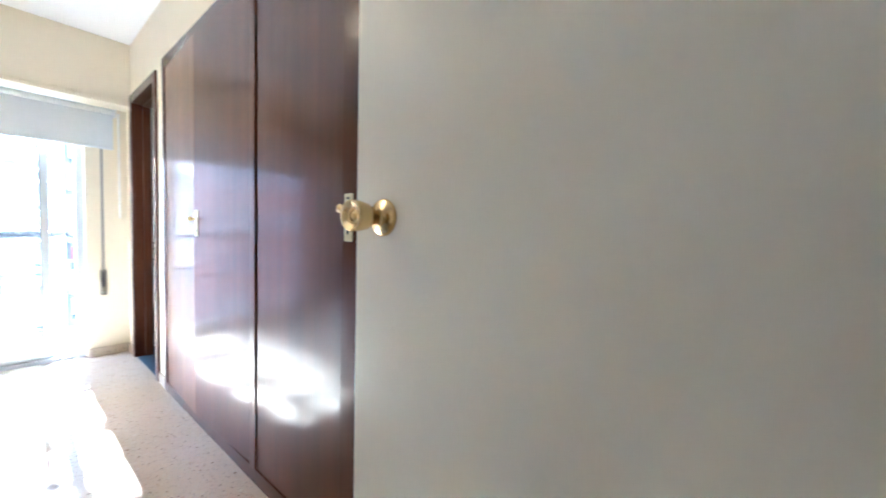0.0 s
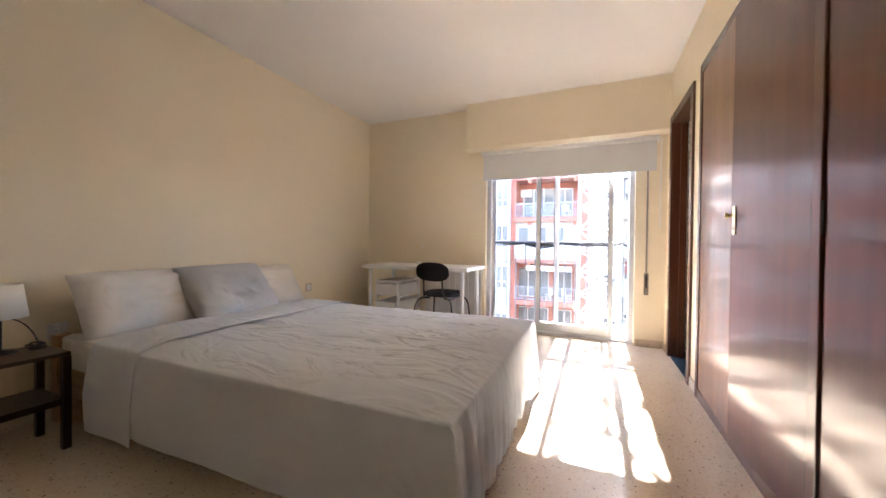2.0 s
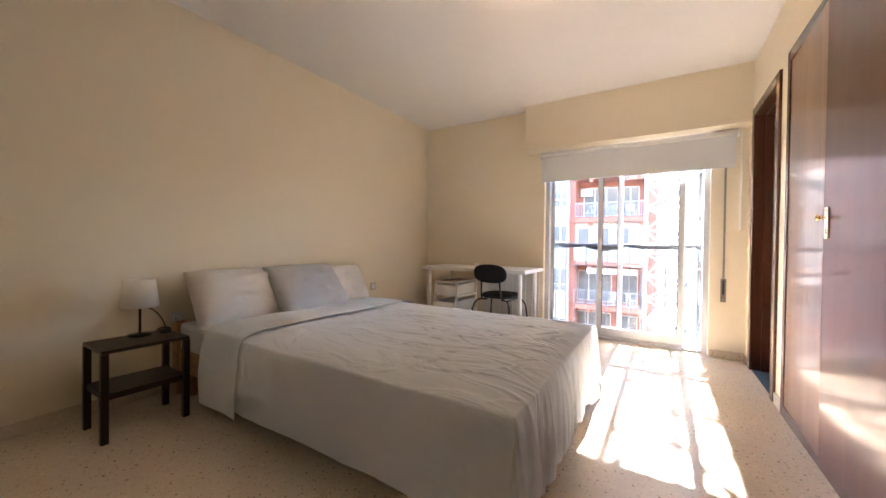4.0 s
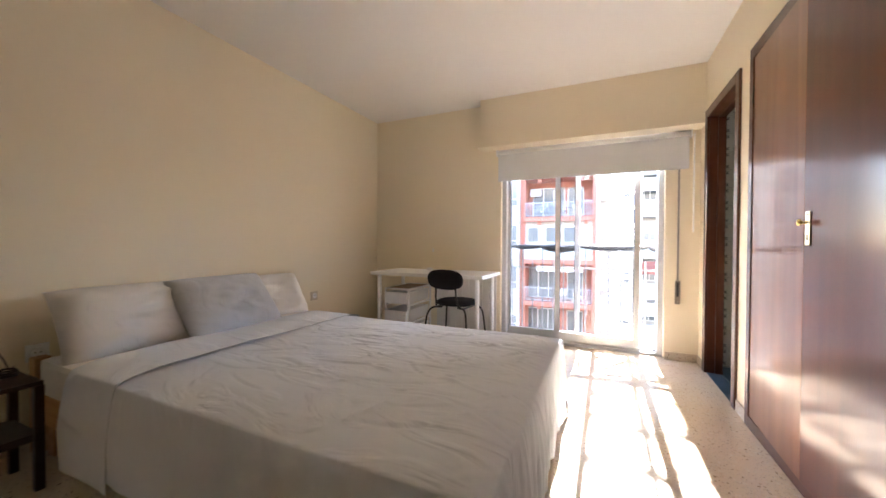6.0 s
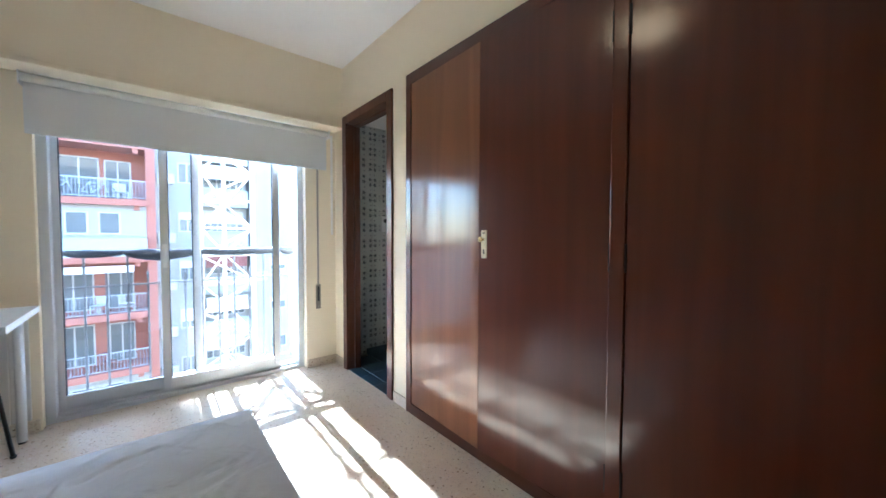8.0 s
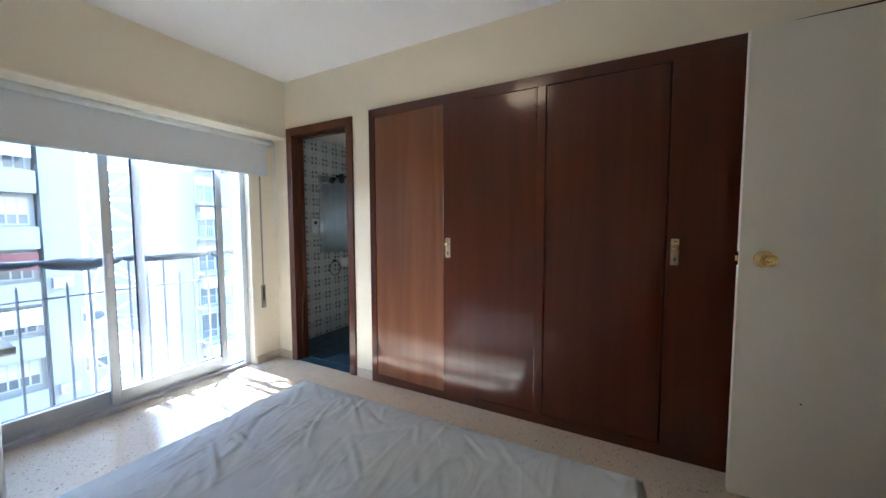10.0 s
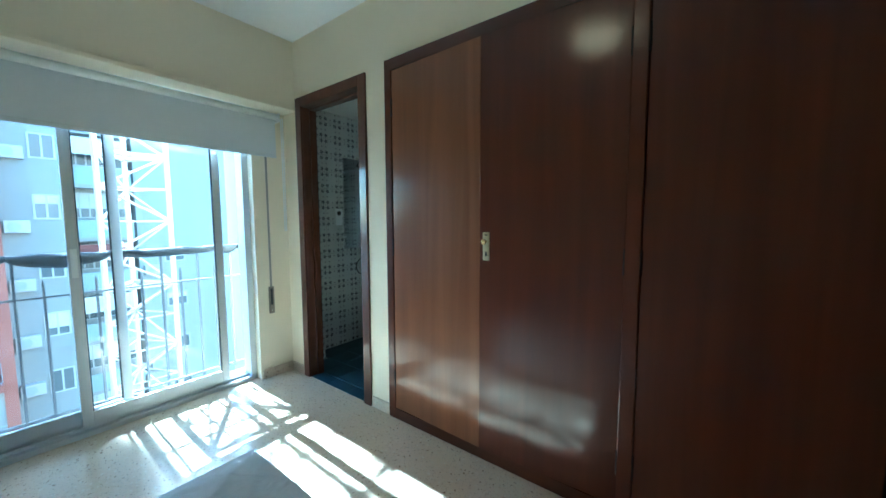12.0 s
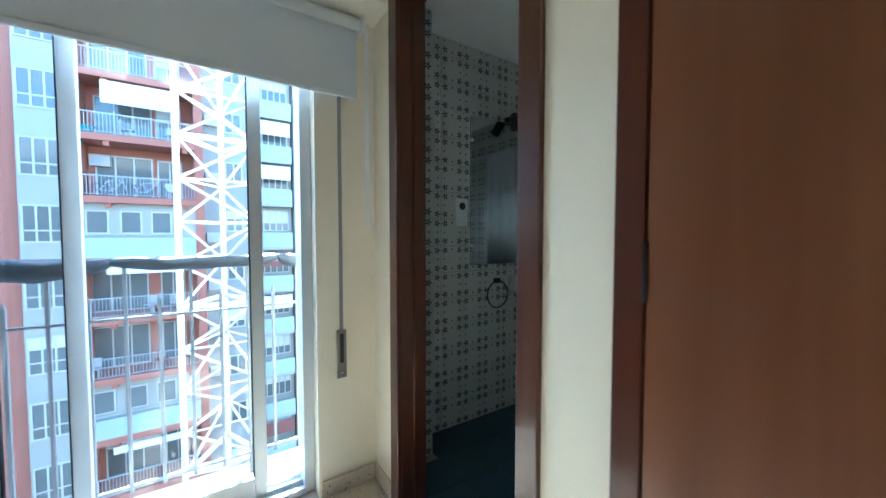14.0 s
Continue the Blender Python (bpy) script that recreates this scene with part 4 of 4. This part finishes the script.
# ---- ceiling light over the bed ----
clight = thing("ceiling_light", "round white glass ceiling light, switched on", "lamp", at=(-0.22, 2.40, ZC))
part("base", rod(bmesh.new(), (0, 0, -0.03), (0, 0, 0), 0.07, 24), M_WHITE, clight, smooth=True)
M_GLOBE = bpy.data.materials.new("lit_opal_glass")
M_GLOBE.use_nodes = True
M_GLOBE.node_tree.nodes["Principled BSDF"].inputs["Emission Color"].default_value = (1.0, 0.66, 0.36, 1)
M_GLOBE.node_tree.nodes["Principled BSDF"].inputs["Emission Strength"].default_value = 0.65
part("globe", lathe(bmesh.new(), [(0.10, -0.03), (0.135, -0.042), (0.145, -0.06), (0.125, -0.085), (0.06, -0.105), (0.002, -0.11)], 28), M_GLOBE, clight, "glowing opal glass", smooth=True)

# ---- outside: the courtyard's buildings ----
M_RED = mat("red_render", (0.33, 0.125, 0.085), 0.85, var=0.10, scale=0.9, fine=14, bump=0.2)
M_STUCCO = mat("white_stucco", (0.34, 0.312, 0.272), 0.85, var=0.07, scale=0.5, fine=12, bump=0.2)
M_PALE = mat("pale_grey_stucco", (0.29, 0.272, 0.245), 0.85, var=0.09, scale=0.5, fine=12, bump=0.2)
M_OFRAME = mat("white_window_frame", (0.46, 0.43, 0.39), 0.5, var=0.04)
M_DGLASS = mat("dark_window_pane", (0.135, 0.135, 0.13), 0.08, var=0.6, scale=0.6, fine=4, bump=0)
M_ORAIL = mat("grey_balcony_rail", (0.38, 0.39, 0.40), 0.5, 0.2, var=0.1)
M_PARAPET = mat("pale_green_parapet", (0.36, 0.39, 0.36), 0.7, var=0.08, scale=1.5)
M_AWNING = mat("faded_awning", (0.68, 0.62, 0.55), 0.9, var=0.08, scale=2)
M_AWNRED = mat("dark_red_awning", (0.20, 0.075, 0.06), 0.9, var=0.1, scale=2)
M_SHUT = mat("slatted_shutter", (0.60, 0.58, 0.53), 0.7, var=0.08, scale=2)
M_TEAL = mat("teal_plastic", (0.03, 0.30, 0.30), 0.5)
M_GROUND = mat("courtyard_paving", (0.11, 0.105, 0.10), 0.9, var=0.25, scale=0.15, fine=3, bump=0.2)
M_MAST = mat("white_painted_steel", (0.66, 0.63, 0.58), 0.5, 0.1, var=0.08, scale=9, fine=90, bump=0.1)
M_LEAF = mat("tree_leaves", (0.035, 0.07, 0.022), 0.8, var=0.5, scale=1.2, fine=8, bump=0)
M_BARK = mat("tree_bark", (0.12, 0.09, 0.07), 0.9, var=0.3, scale=5, fine=30, bump=0.4)
M_FAR = mat("distant_facades", (0.15, 0.145, 0.14), 0.9, var=0.3, scale=0.05, fine=0.5, bump=0)
rng = random.Random(4)
GZ = -18.0
solid("ground", boxes((-900, 900, 8.0, 1800, GZ - 1, GZ)), M_GROUND, "grey paved courtyard ground far below", "ground", "structure")
solid("own_facade", boxes((-14, XL - 0.15, YN + 0.02, YN + 0.22, GZ, 9), (XR + 1.9, 14, YN + 0.16, YN + 0.3, GZ, 9), (XL - 0.15, XR + 1.9, YN + 0.02, YN + 0.22, ZC + 0.2, 9), (XL - 0.15, XR + 1.9, YN + 0.02, YN + 0.22, GZ, -0.22)), M_STUCCO, "pale facade of the flat's own building", "facade", "structure")


def glazed(house, cx, y, z0, w, h, panes=2, shutter=0.0, awn=None, transom=0.0):
    """A window on a facade: frame with mullions, dark panes, perhaps a lowered shutter or an awning."""
    f = 0.07
    many = [(cx - w / 2, cx + w / 2, y - 0.05, y + 0.02, z0, z0 + f), (cx - w / 2, cx + w / 2, y - 0.05, y + 0.02, z0 + h - f, z0 + h)]
    for k in range(panes + 1):
        x = cx - w / 2 + (w - f) * k / panes
        many.append((x, x + f, y - 0.05, y + 0.02, z0 + f, z0 + h - f))
    if transom:
        many.append((cx - w / 2 + f, cx + w / 2 - f, y - 0.045, y + 0.015, z0 + transom * h, z0 + transom * h + f))
    fr = part("window", boxes(*many), M_OFRAME, house)
    for k in range(panes):
        x = cx - w / 2 + (w - f) * k / panes
        part("pane", boxes((x + f, x + (w - f) / panes, y - 0.02, y + 0.0, z0 + f, z0 + h - f)), M_DGLASS, fr)
    if shutter:
        tagged(part("shutter", boxes(*[(cx - w / 2 + f, cx + w / 2 - f, y - 0.036, y - 0.024, z0 + h - f - s - 0.05, z0 + h - f - s) for s in [i * 0.055 for i in range(max(1, int(shutter * h / 0.055)))]]), M_SHUT, fr), kind="stuff")
    if awn is not None:
        bm = bmesh.new()
        v = [bm.verts.new(p) for p in ((cx - w / 2, y - 0.06, z0 + h + 0.25), (cx + w / 2, y - 0.06, z0 + h + 0.25), (cx + w / 2, y - 0.75, z0 + h - 0.45), (cx - w / 2, y - 0.75, z0 + h - 0.45))]
        bm.faces.new(v)
        bmesh.ops.solidify(bm, geom=list(bm.faces), thickness=0.02)
        part("awning", bm, awn, fr)
    return fr


def fence_mesh(x0, x1, y, z, h, step=0.13):
    many = [(x0, x1, y - 0.02, y + 0.02, z + h - 0.05, z + h), (x0, x1, y - 0.015, y + 0.015, z + 0.08, z + 0.11)]
    n = int((x1 - x0) / step)
    many += [(x0 + i * step, x0 + i * step + 0.022, y - 0.01, y + 0.01, z + 0.11, z + h - 0.05) for i in range(n + 1)]
    return boxes(*many)


def air_unit(house, x, y, z):
    a = part("air_conditioner", boxes((x - 0.4, x + 0.4, y - 0.32, y, z, z + 0.58), bevel=0.02), M_OFRAME, house)
    part("fan_grille", rod(bmesh.new(), (x - 0.1, y - 0.34, z + 0.29), (x - 0.1, y - 0.32, z + 0.29), 0.22, 18), M_ORAIL, a)


# red building straight across: recessed balconies, white glazed bays
RY, RX0, RX1 = 26.4, -4.75, -0.29
red = thing("apartment_building", "red rendered apartment building with recessed balconies and white bays", "building", at=(0, 0, 0))
part("wall", boxes((RX0 - 9, RX1 + 0.4, RY + 1.5, RY + 9, GZ, 24.0), (RX1, RX1 + 0.4, RY, RY + 1.5, GZ, 24.0), (RX0 - 0.35, RX0, RY, RY + 1.5, GZ, 24.0), (RX0 - 9, RX0 - 1.85, RY + 0.02, RY + 1.5, GZ, 24.0)), M_RED, red)
part("bay_wall", boxes((RX0 - 1.85, RX0 - 0.35, RY - 0.45, RY + 1.5, GZ, 24.0)), M_STUCCO, red)
part("roof", boxes((RX0 - 9.2, RX1 + 0.6, RY - 0.3, RY + 9.2, 24.0, 24.3)), M_STUCCO, red)
for k, i in enumerate(range(-6, 6)):
    z = 0.0 + 2.97 * i
    sl = part("balcony", boxes((RX0, RX1, RY - 0.35, RY + 1.5, z - 0.32, z), *[(x, x + 0.22, RY - 0.25, RY + 0.2, z - 0.55, z - 0.32) for x in (RX0 + 0.9, RX1 - 0.5)]), M_RED, red)
    closed = i in (0, -3, 4)
    if closed:
        part("parapet", boxes((RX0, RX1, RY - 0.33, RY - 0.25, z, z + 0.95)), M_PARAPET, sl)
        part("enclosure", boxes((RX0, RX1, RY + 0.05, RY + 0.2, z, z + 2.65)), M_STUCCO, sl)
        for cx, w in ((-4.2, 0.85), (-2.95, 0.85), (-1.75, 0.85)):
            glazed(red, cx, RY + 0.05, z + 1.15, w, 1.15, 1, 0.0)
        part("railing", boxes((RX0, RX1, RY - 0.31, RY - 0.28, z + 1.12, z + 1.16)), M_ORAIL, sl)
    else:
        part("railing", fence_mesh(RX0 + 0.02, RX1 - 0.02, RY - 0.28, z, 1.0), M_ORAIL, sl)
        glazed(red, -3.5 + 0.2 * math.sin(i), RY + 1.5, z + 0.05, 2.3, 2.2, 3, rng.choice((0.0, 0.25)))
        glazed(red, -1.45, RY + 1.5, z + 0.05, 1.1, 2.15, 2, rng.choice((0.0, 0.4)))
        if i % 3 == 2 or i == -1:
            part("awning", boxes((RX0 + 0.9, RX0 + 3.9, RY - 0.42, RY - 0.38, z + 1.45 if i == 2 else z + 2.15, z + 2.5)), M_AWNING, sl)
    glazed(red, RX0 - 1.1, RY - 0.45, z + 0.75, 1.36, 1.7, 3, rng.choice((0.0, 0.0, 0.3)), transom=0.30)
    for cx in (-9.3, -11.6):
        glazed(red, cx, RY + 0.02, z + 1.0, 1.2, 1.4, 2, rng.choice((0.0, 0.4)))
air_unit(red, RX0 + 0.5, RY + 1.5, 4.6)


def bicycle(x, y, z, rz):
    b = thing("bicycle", "dark bicycle leaning on a balcony railing", "bicycle", at=(x, y, z), rz=rz, group="bicycles across the courtyard")
    for sx in (-0.5, 0.5):
        bm = bmesh.new()
        tube(bm, [(sx + 0.32 * math.cos(a), 0, 0.33 + 0.32 * math.sin(a)) for a in [k * math.pi / 14 for k in range(29)]], 0.022, 6)
        for k in range(6):
            a = k * math.pi / 6
            rod(bm, (sx - 0.31 * math.cos(a), 0, 0.33 - 0.31 * math.sin(a)), (sx + 0.31 * math.cos(a), 0, 0.33 + 0.31 * math.sin(a)), 0.004, 4)
        part("wheel", bm, M_BLACK, b)
    bm = bmesh.new()
    for p, q in (((-0.5, 0, 0.33), (-0.05, 0, 0.3)), ((-0.5, 0, 0.33), (-0.18, 0, 0.78)), ((-0.05, 0, 0.3), (-0.18, 0, 0.85)), ((-0.05, 0, 0.3), (0.36, 0, 0.78)), ((-0.18, 0, 0.78), (0.36, 0, 0.82)), ((0.5, 0, 0.33), (0.34, 0, 0.98))):
        rod(bm, p, q, 0.022, 6)
    part("frame", bm, M_ORAIL, b)
    part("saddle", boxes((-0.30, -0.08, -0.06, 0.06, 0.85, 0.90), bevel=0.02), M_BLACK, b)
    part("handlebar", rod(bmesh.new(), (0.34, -0.25, 1.0), (0.34, 0.25, 1.0), 0.018, 6), M_BLACK, b)


bicycle(-3.6, RY + 0.15, 2.97, 0)
bicycle(-2.3, RY + 0.30, 2.97, 6)


def garden_chair(x, y, z, rz, material, label):
    c = thing("garden_chair", label, "chair", at=(x, y, z), rz=rz, group="balcony furniture across the courtyard")
    part("seat", boxes((-0.25, 0.25, -0.25, 0.25, 0.40, 0.44), bevel=0.01), material, c)
    part("backrest", boxes((-0.25, 0.25, 0.22, 0.26, 0.44, 0.88), bevel=0.01), material, c)
    for sx in (-0.22, 0.22):
        for sy in (-0.22, 0.22):
            part("leg", boxes((sx - 0.02, sx + 0.02, sy - 0.02, sy + 0.02, 0, 0.40)), material, c)


for x, i, rz, m_, lb in ((-1.3, 1, 20, M_OFRAME, "white plastic chair on a far balcony"), (-2.3, -1, -30, M_OFRAME, "white plastic chair on a far balcony"), (-1.2, -1, 60, M_OFRAME, "white plastic chair on a far balcony"), (-4.6, -2, 0, M_OFRAME, "white plastic chair on a far balcony"), (-2.0, -2, 40, M_AWNRED, "red garden chair on a far balcony"), (-1.2, 2, 10, M_ORAIL, "grey folding chair on a far balcony"), (-3.0, 2, 70, M_ORAIL, "grey folding chair on a far balcony")):
    garden_chair(x, RY + 0.4, 2.97 * i, rz, m_, lb)
tub = solid("plastic_tub", lathe(bmesh.new(), [(0.22, 0.0), (0.30, 0.35), (0.32, 0.36), (0.27, 0.33), (0.2, 0.03)], 18, Matrix.Translation((-4.5, RY + 0.2, 2.97 * 2))), M_TEAL, "teal plastic tub on a far balcony", "tub", smooth=True)


def plain_block(name, label, x0, x1, y, z1, material, cols, balconies=(), acs=(), rz=0, first=-6, last=6, lift=0.3):
    """A block with rows of windows and perhaps stacks of balconies, facing the courtyard."""
    h = thing(name, label, "building")
    part("wall", boxes((x0, x1, y, y + 9, GZ, z1)), material, h)
    part("roof", boxes((x0 - 0.15, x1 + 0.15, y - 0.15, y + 9.1, z1, z1 + 0.3)), material, h)
    for i in range(first, last):
        z = lift + 2.9 * i
        if z + 2.6 > z1:
            break
        for cx, w, hh, sill in cols:
            glazed(h, cx, y, z + sill, w, hh, 2 if w < 1.5 else 6, rng.choice((0.0, 0.0, 0.35, 0.6)))
        for b0, b1, m_ in balconies:
            sl = part("balcony", boxes((b0, b1, y - 1.0, y, z - 0.2, z)), material, h)
            if m_ is None:
                part("railing", fence_mesh(b0 + 0.02, b1 - 0.02, y - 0.95, z, 1.0, 0.16), M_ORAIL, sl)
            else:
                part("parapet", boxes((b0, b1, y - 1.0, y - 0.93, z, z + 0.95)), m_, sl)
            if m_ is None:
                glazed(h, (b0 + b1) / 2, y, z + 0.05, min(2.2, b1 - b0 - 0.5), 2.15, 3, rng.choice((0.0, 0.3)))
            if rng.random() < 0.35:
                part("awning", boxes((b0 + 0.1, b1 - 0.1, y - 1.05, y - 1.01, z + 1.6, z + 2.5)), rng.choice((M_AWNING, M_AWNRED)), sl)
        for ax in acs:
            if rng.random() < 0.7:
                air_unit(h, ax, y, z + 0.3 + rng.random())
    return h


plain_block("apartment_building", "pale grey stucco apartment building with air conditioners", 0.0, 2.35, 27.6, 17.0, M_PALE, ((1.6, 0.9, 1.2, 1.0),), acs=(0.6,))
plain_block("apartment_building", "pale apartment building with long glazed balconies and awnings", 2.4, 5.2, 30.0, 17.5, M_STUCCO, ((3.8, 2.4, 1.45, 1.05),), balconies=((2.5, 5.1, M_PARAPET),))
plain_block("apartment_building", "tall blank white apartment block with small windows", 5.3, 10.3, 29.4, 15.0, M_STUCCO, ((7.1, 1.1, 0.9, 1.2),), acs=(5.9,), last=0)
plain_block("apartment_building", "white apartment block with stacked railed balconies", 14.9, 21.0, 33.5, 9.5, M_STUCCO, ((18.4, 1.1, 1.3, 1.0), (20.0, 1.1, 1.3, 1.0)), balconies=((14.7, 17.2, None),))

# distance: low city beyond the gap
bm = bmesh.new()
for k in range(90):
    d = 110 + rng.random() * 260
    a = radians(4 + rng.random() * 44)
    w, hgt = 6 + rng.random() * 14, 8 + rng.random() * 15
    x, y = d * math.sin(a), d * math.cos(a)
    box(bm, x - w / 2, x + w / 2, y, y + 10, GZ, GZ + hgt)
tagged(solid("far_city", bm, M_FAR, "distant pale city blocks beyond the courtyard", "city"), kind="stuff")
solid("low_roof", boxes((12.0, 26.0, 46.0, 62.0, GZ, GZ + 5.0), (11.8, 26.2, 45.8, 62.2, GZ + 5.0, GZ + 5.3)), M_STUCCO, "low white flat-roofed building in the courtyard", "building")


def tree(x, y, h, seed):
    """A tapered trunk with limbs and a loose crown of leaf clumps."""
    r_ = random.Random(seed)
    tr = thing("tree", "green leafy tree in the courtyard", "tree", at=(x, y, GZ), group="courtyard trees")
    bm = bmesh.new()
    rod(bm, (0, 0, 0), (0, 0, h * 0.5), 0.22, 8, 0.13)
    tips = []
    for k in range(7):
        a = k * 0.9 + r_.random()
        e = Vector((math.cos(a) * h * 0.25, math.sin(a) * h * 0.25, h * (0.6 + 0.3 * r_.random())))
        rod(bm, (0, 0, h * 0.42), e, 0.09, 6, 0.03)
        tips.append(e)
    part("trunk", bm, M_BARK, tr)
    verts, faces = [], []
    for k in range(900):
        c = r_.choice(tips) + Vector((r_.gauss(0, h * 0.09), r_.gauss(0, h * 0.09), r_.gauss(0, h * 0.08)))
        q = Euler((r_.random() * 6, r_.random() * 6, r_.random() * 6)).to_matrix()
        s = 0.10 + 0.14 * r_.random()
        i0 = len(verts)
        verts += [c + q @ Vector(p) for p in ((-s, 0, 0), (0, -s * 0.5, 0.03), (s, 0, 0), (0, s * 0.5, 0.03))]
        faces.append((i0, i0 + 1, i0 + 2, i0 + 3))
    me = bpy.data.meshes.new("crown")
    me.from_pydata([tuple(v) for v in verts], [], faces)
    me.materials.append(M_LEAF)
    ob = new("crown", me)
    ob.parent = tr


for k, (x, y, h) in enumerate(((27.0, 66.0, 7.5), (30.5, 68.0, 8.5), (33.5, 70.0, 7.0), (24.0, 68.5, 6.5), (36.5, 72.0, 8.0))):
    tree(x, y, h, k)

# ---- hoist mast on the facade's near side ----
mast = thing("hoist_mast", "white steel lattice mast of a building hoist", "mast", at=(0.49, 6.34, 0))
CHORDS = [(-0.26, -0.15), (0.26, -0.15), (0.03, 0.33)]
PANEL, MAST_Z = 0.3175, 1.84 - 15 * 1.27
for cx, cy in CHORDS:
    part("chord", rod(bmesh.new(), (cx, cy, GZ), (cx, cy, 10.5), 0.022, 10), M_MAST, mast, smooth=True)
for i in range(88):
    z = MAST_Z + i * PANEL
    heavy = i % 4 == 0
    bm = bmesh.new()
    for k, (p, q) in enumerate(zip(CHORDS, CHORDS[1:] + CHORDS[:1])):
        rod(bm, (*p, z), (*q, z), 0.020 if heavy else 0.008, 6)
        a, b = (p, q) if (i + k) % 2 else (q, p)
        rod(bm, (*a, z), (*b, z + PANEL), 0.0105, 6)
    part("bracing", bm, M_MAST, mast)

# ---- bathroom tiles: each a piece of its own ----
def tile_mesh(name, w, h, t, material, flat=False):
    bm = bmesh.new()
    if flat:
        box(bm, -w / 2, w / 2, -h / 2, h / 2, -t, 0, bevel=0)
    else:
        box(bm, -w / 2, w / 2, -t, 0, -h / 2, h / 2)
    bmesh.ops.bevel(bm, geom=[e for e in bm.edges], offset=0.0015, segments=1, affect="EDGES")
    bmesh.ops.recalc_face_normals(bm, faces=bm.faces)
    me = bpy.data.meshes.new(name)
    bm.to_mesh(me)
    bm.free()
    me.materials.append(material)
    return me


WT = tile_mesh("wall_tile", PT - 0.003, PT - 0.003, 0.008, M_TILE)
for r in range(15):
    for c in range(9):
        x, z = 1.352 + PT * (c + 0.5), 0.0 + PT * (r + 0.5)
        if x + PT / 2 < BX1 and z + PT / 2 < BZ + 0.08:
            share("tile", WT, bath_wall, (x, BYB, z))
for r in range(15):
    x, z = 1.152 + PT * 0.5 + 0.048, PT * (r + 0.5)
    share("tile", WT, bath_wall, (x, 4.462, z))
for r in range(15):
    for c in range(12):
        y, z = BYB - PT * (c + 0.5), PT * (r + 0.5)
        if y - PT / 2 > BYF:
            share("tile", WT, bath_east, (BX1, y, z), -90)
for r in range(15):
    for c in range(6):
        share("tile", WT, bath_south, (XR + 0.70 + PT * (c + 0.5), BYF, PT * (r + 0.5)), 180)
FT = tile_mesh("floor_tile", 0.197, 0.197, 0.008, M_BLUETILE, True)
bath_floor = bpy.data.objects["bathroom_floor_bed"]
for i in range(8):
    for j in range(9):
        x, y = XR + 0.105 + 0.2 * (i + 0.5), BYB - 0.01 - 0.2 * (j + 0.5)
        if x < 1.35 and y > 4.45:
            continue
        share("tile", FT, bath_floor, (x, y, 0.004))
# threshold tiles in the doorway
TT = tile_mesh("threshold_tile", 0.099, 0.211, 0.003, M_BLUETILE, True)
for j in range(3):
    share("tile", TT, bath_floor, (XR + 0.05, 4.098 - 0.213 * j, 0.0035))
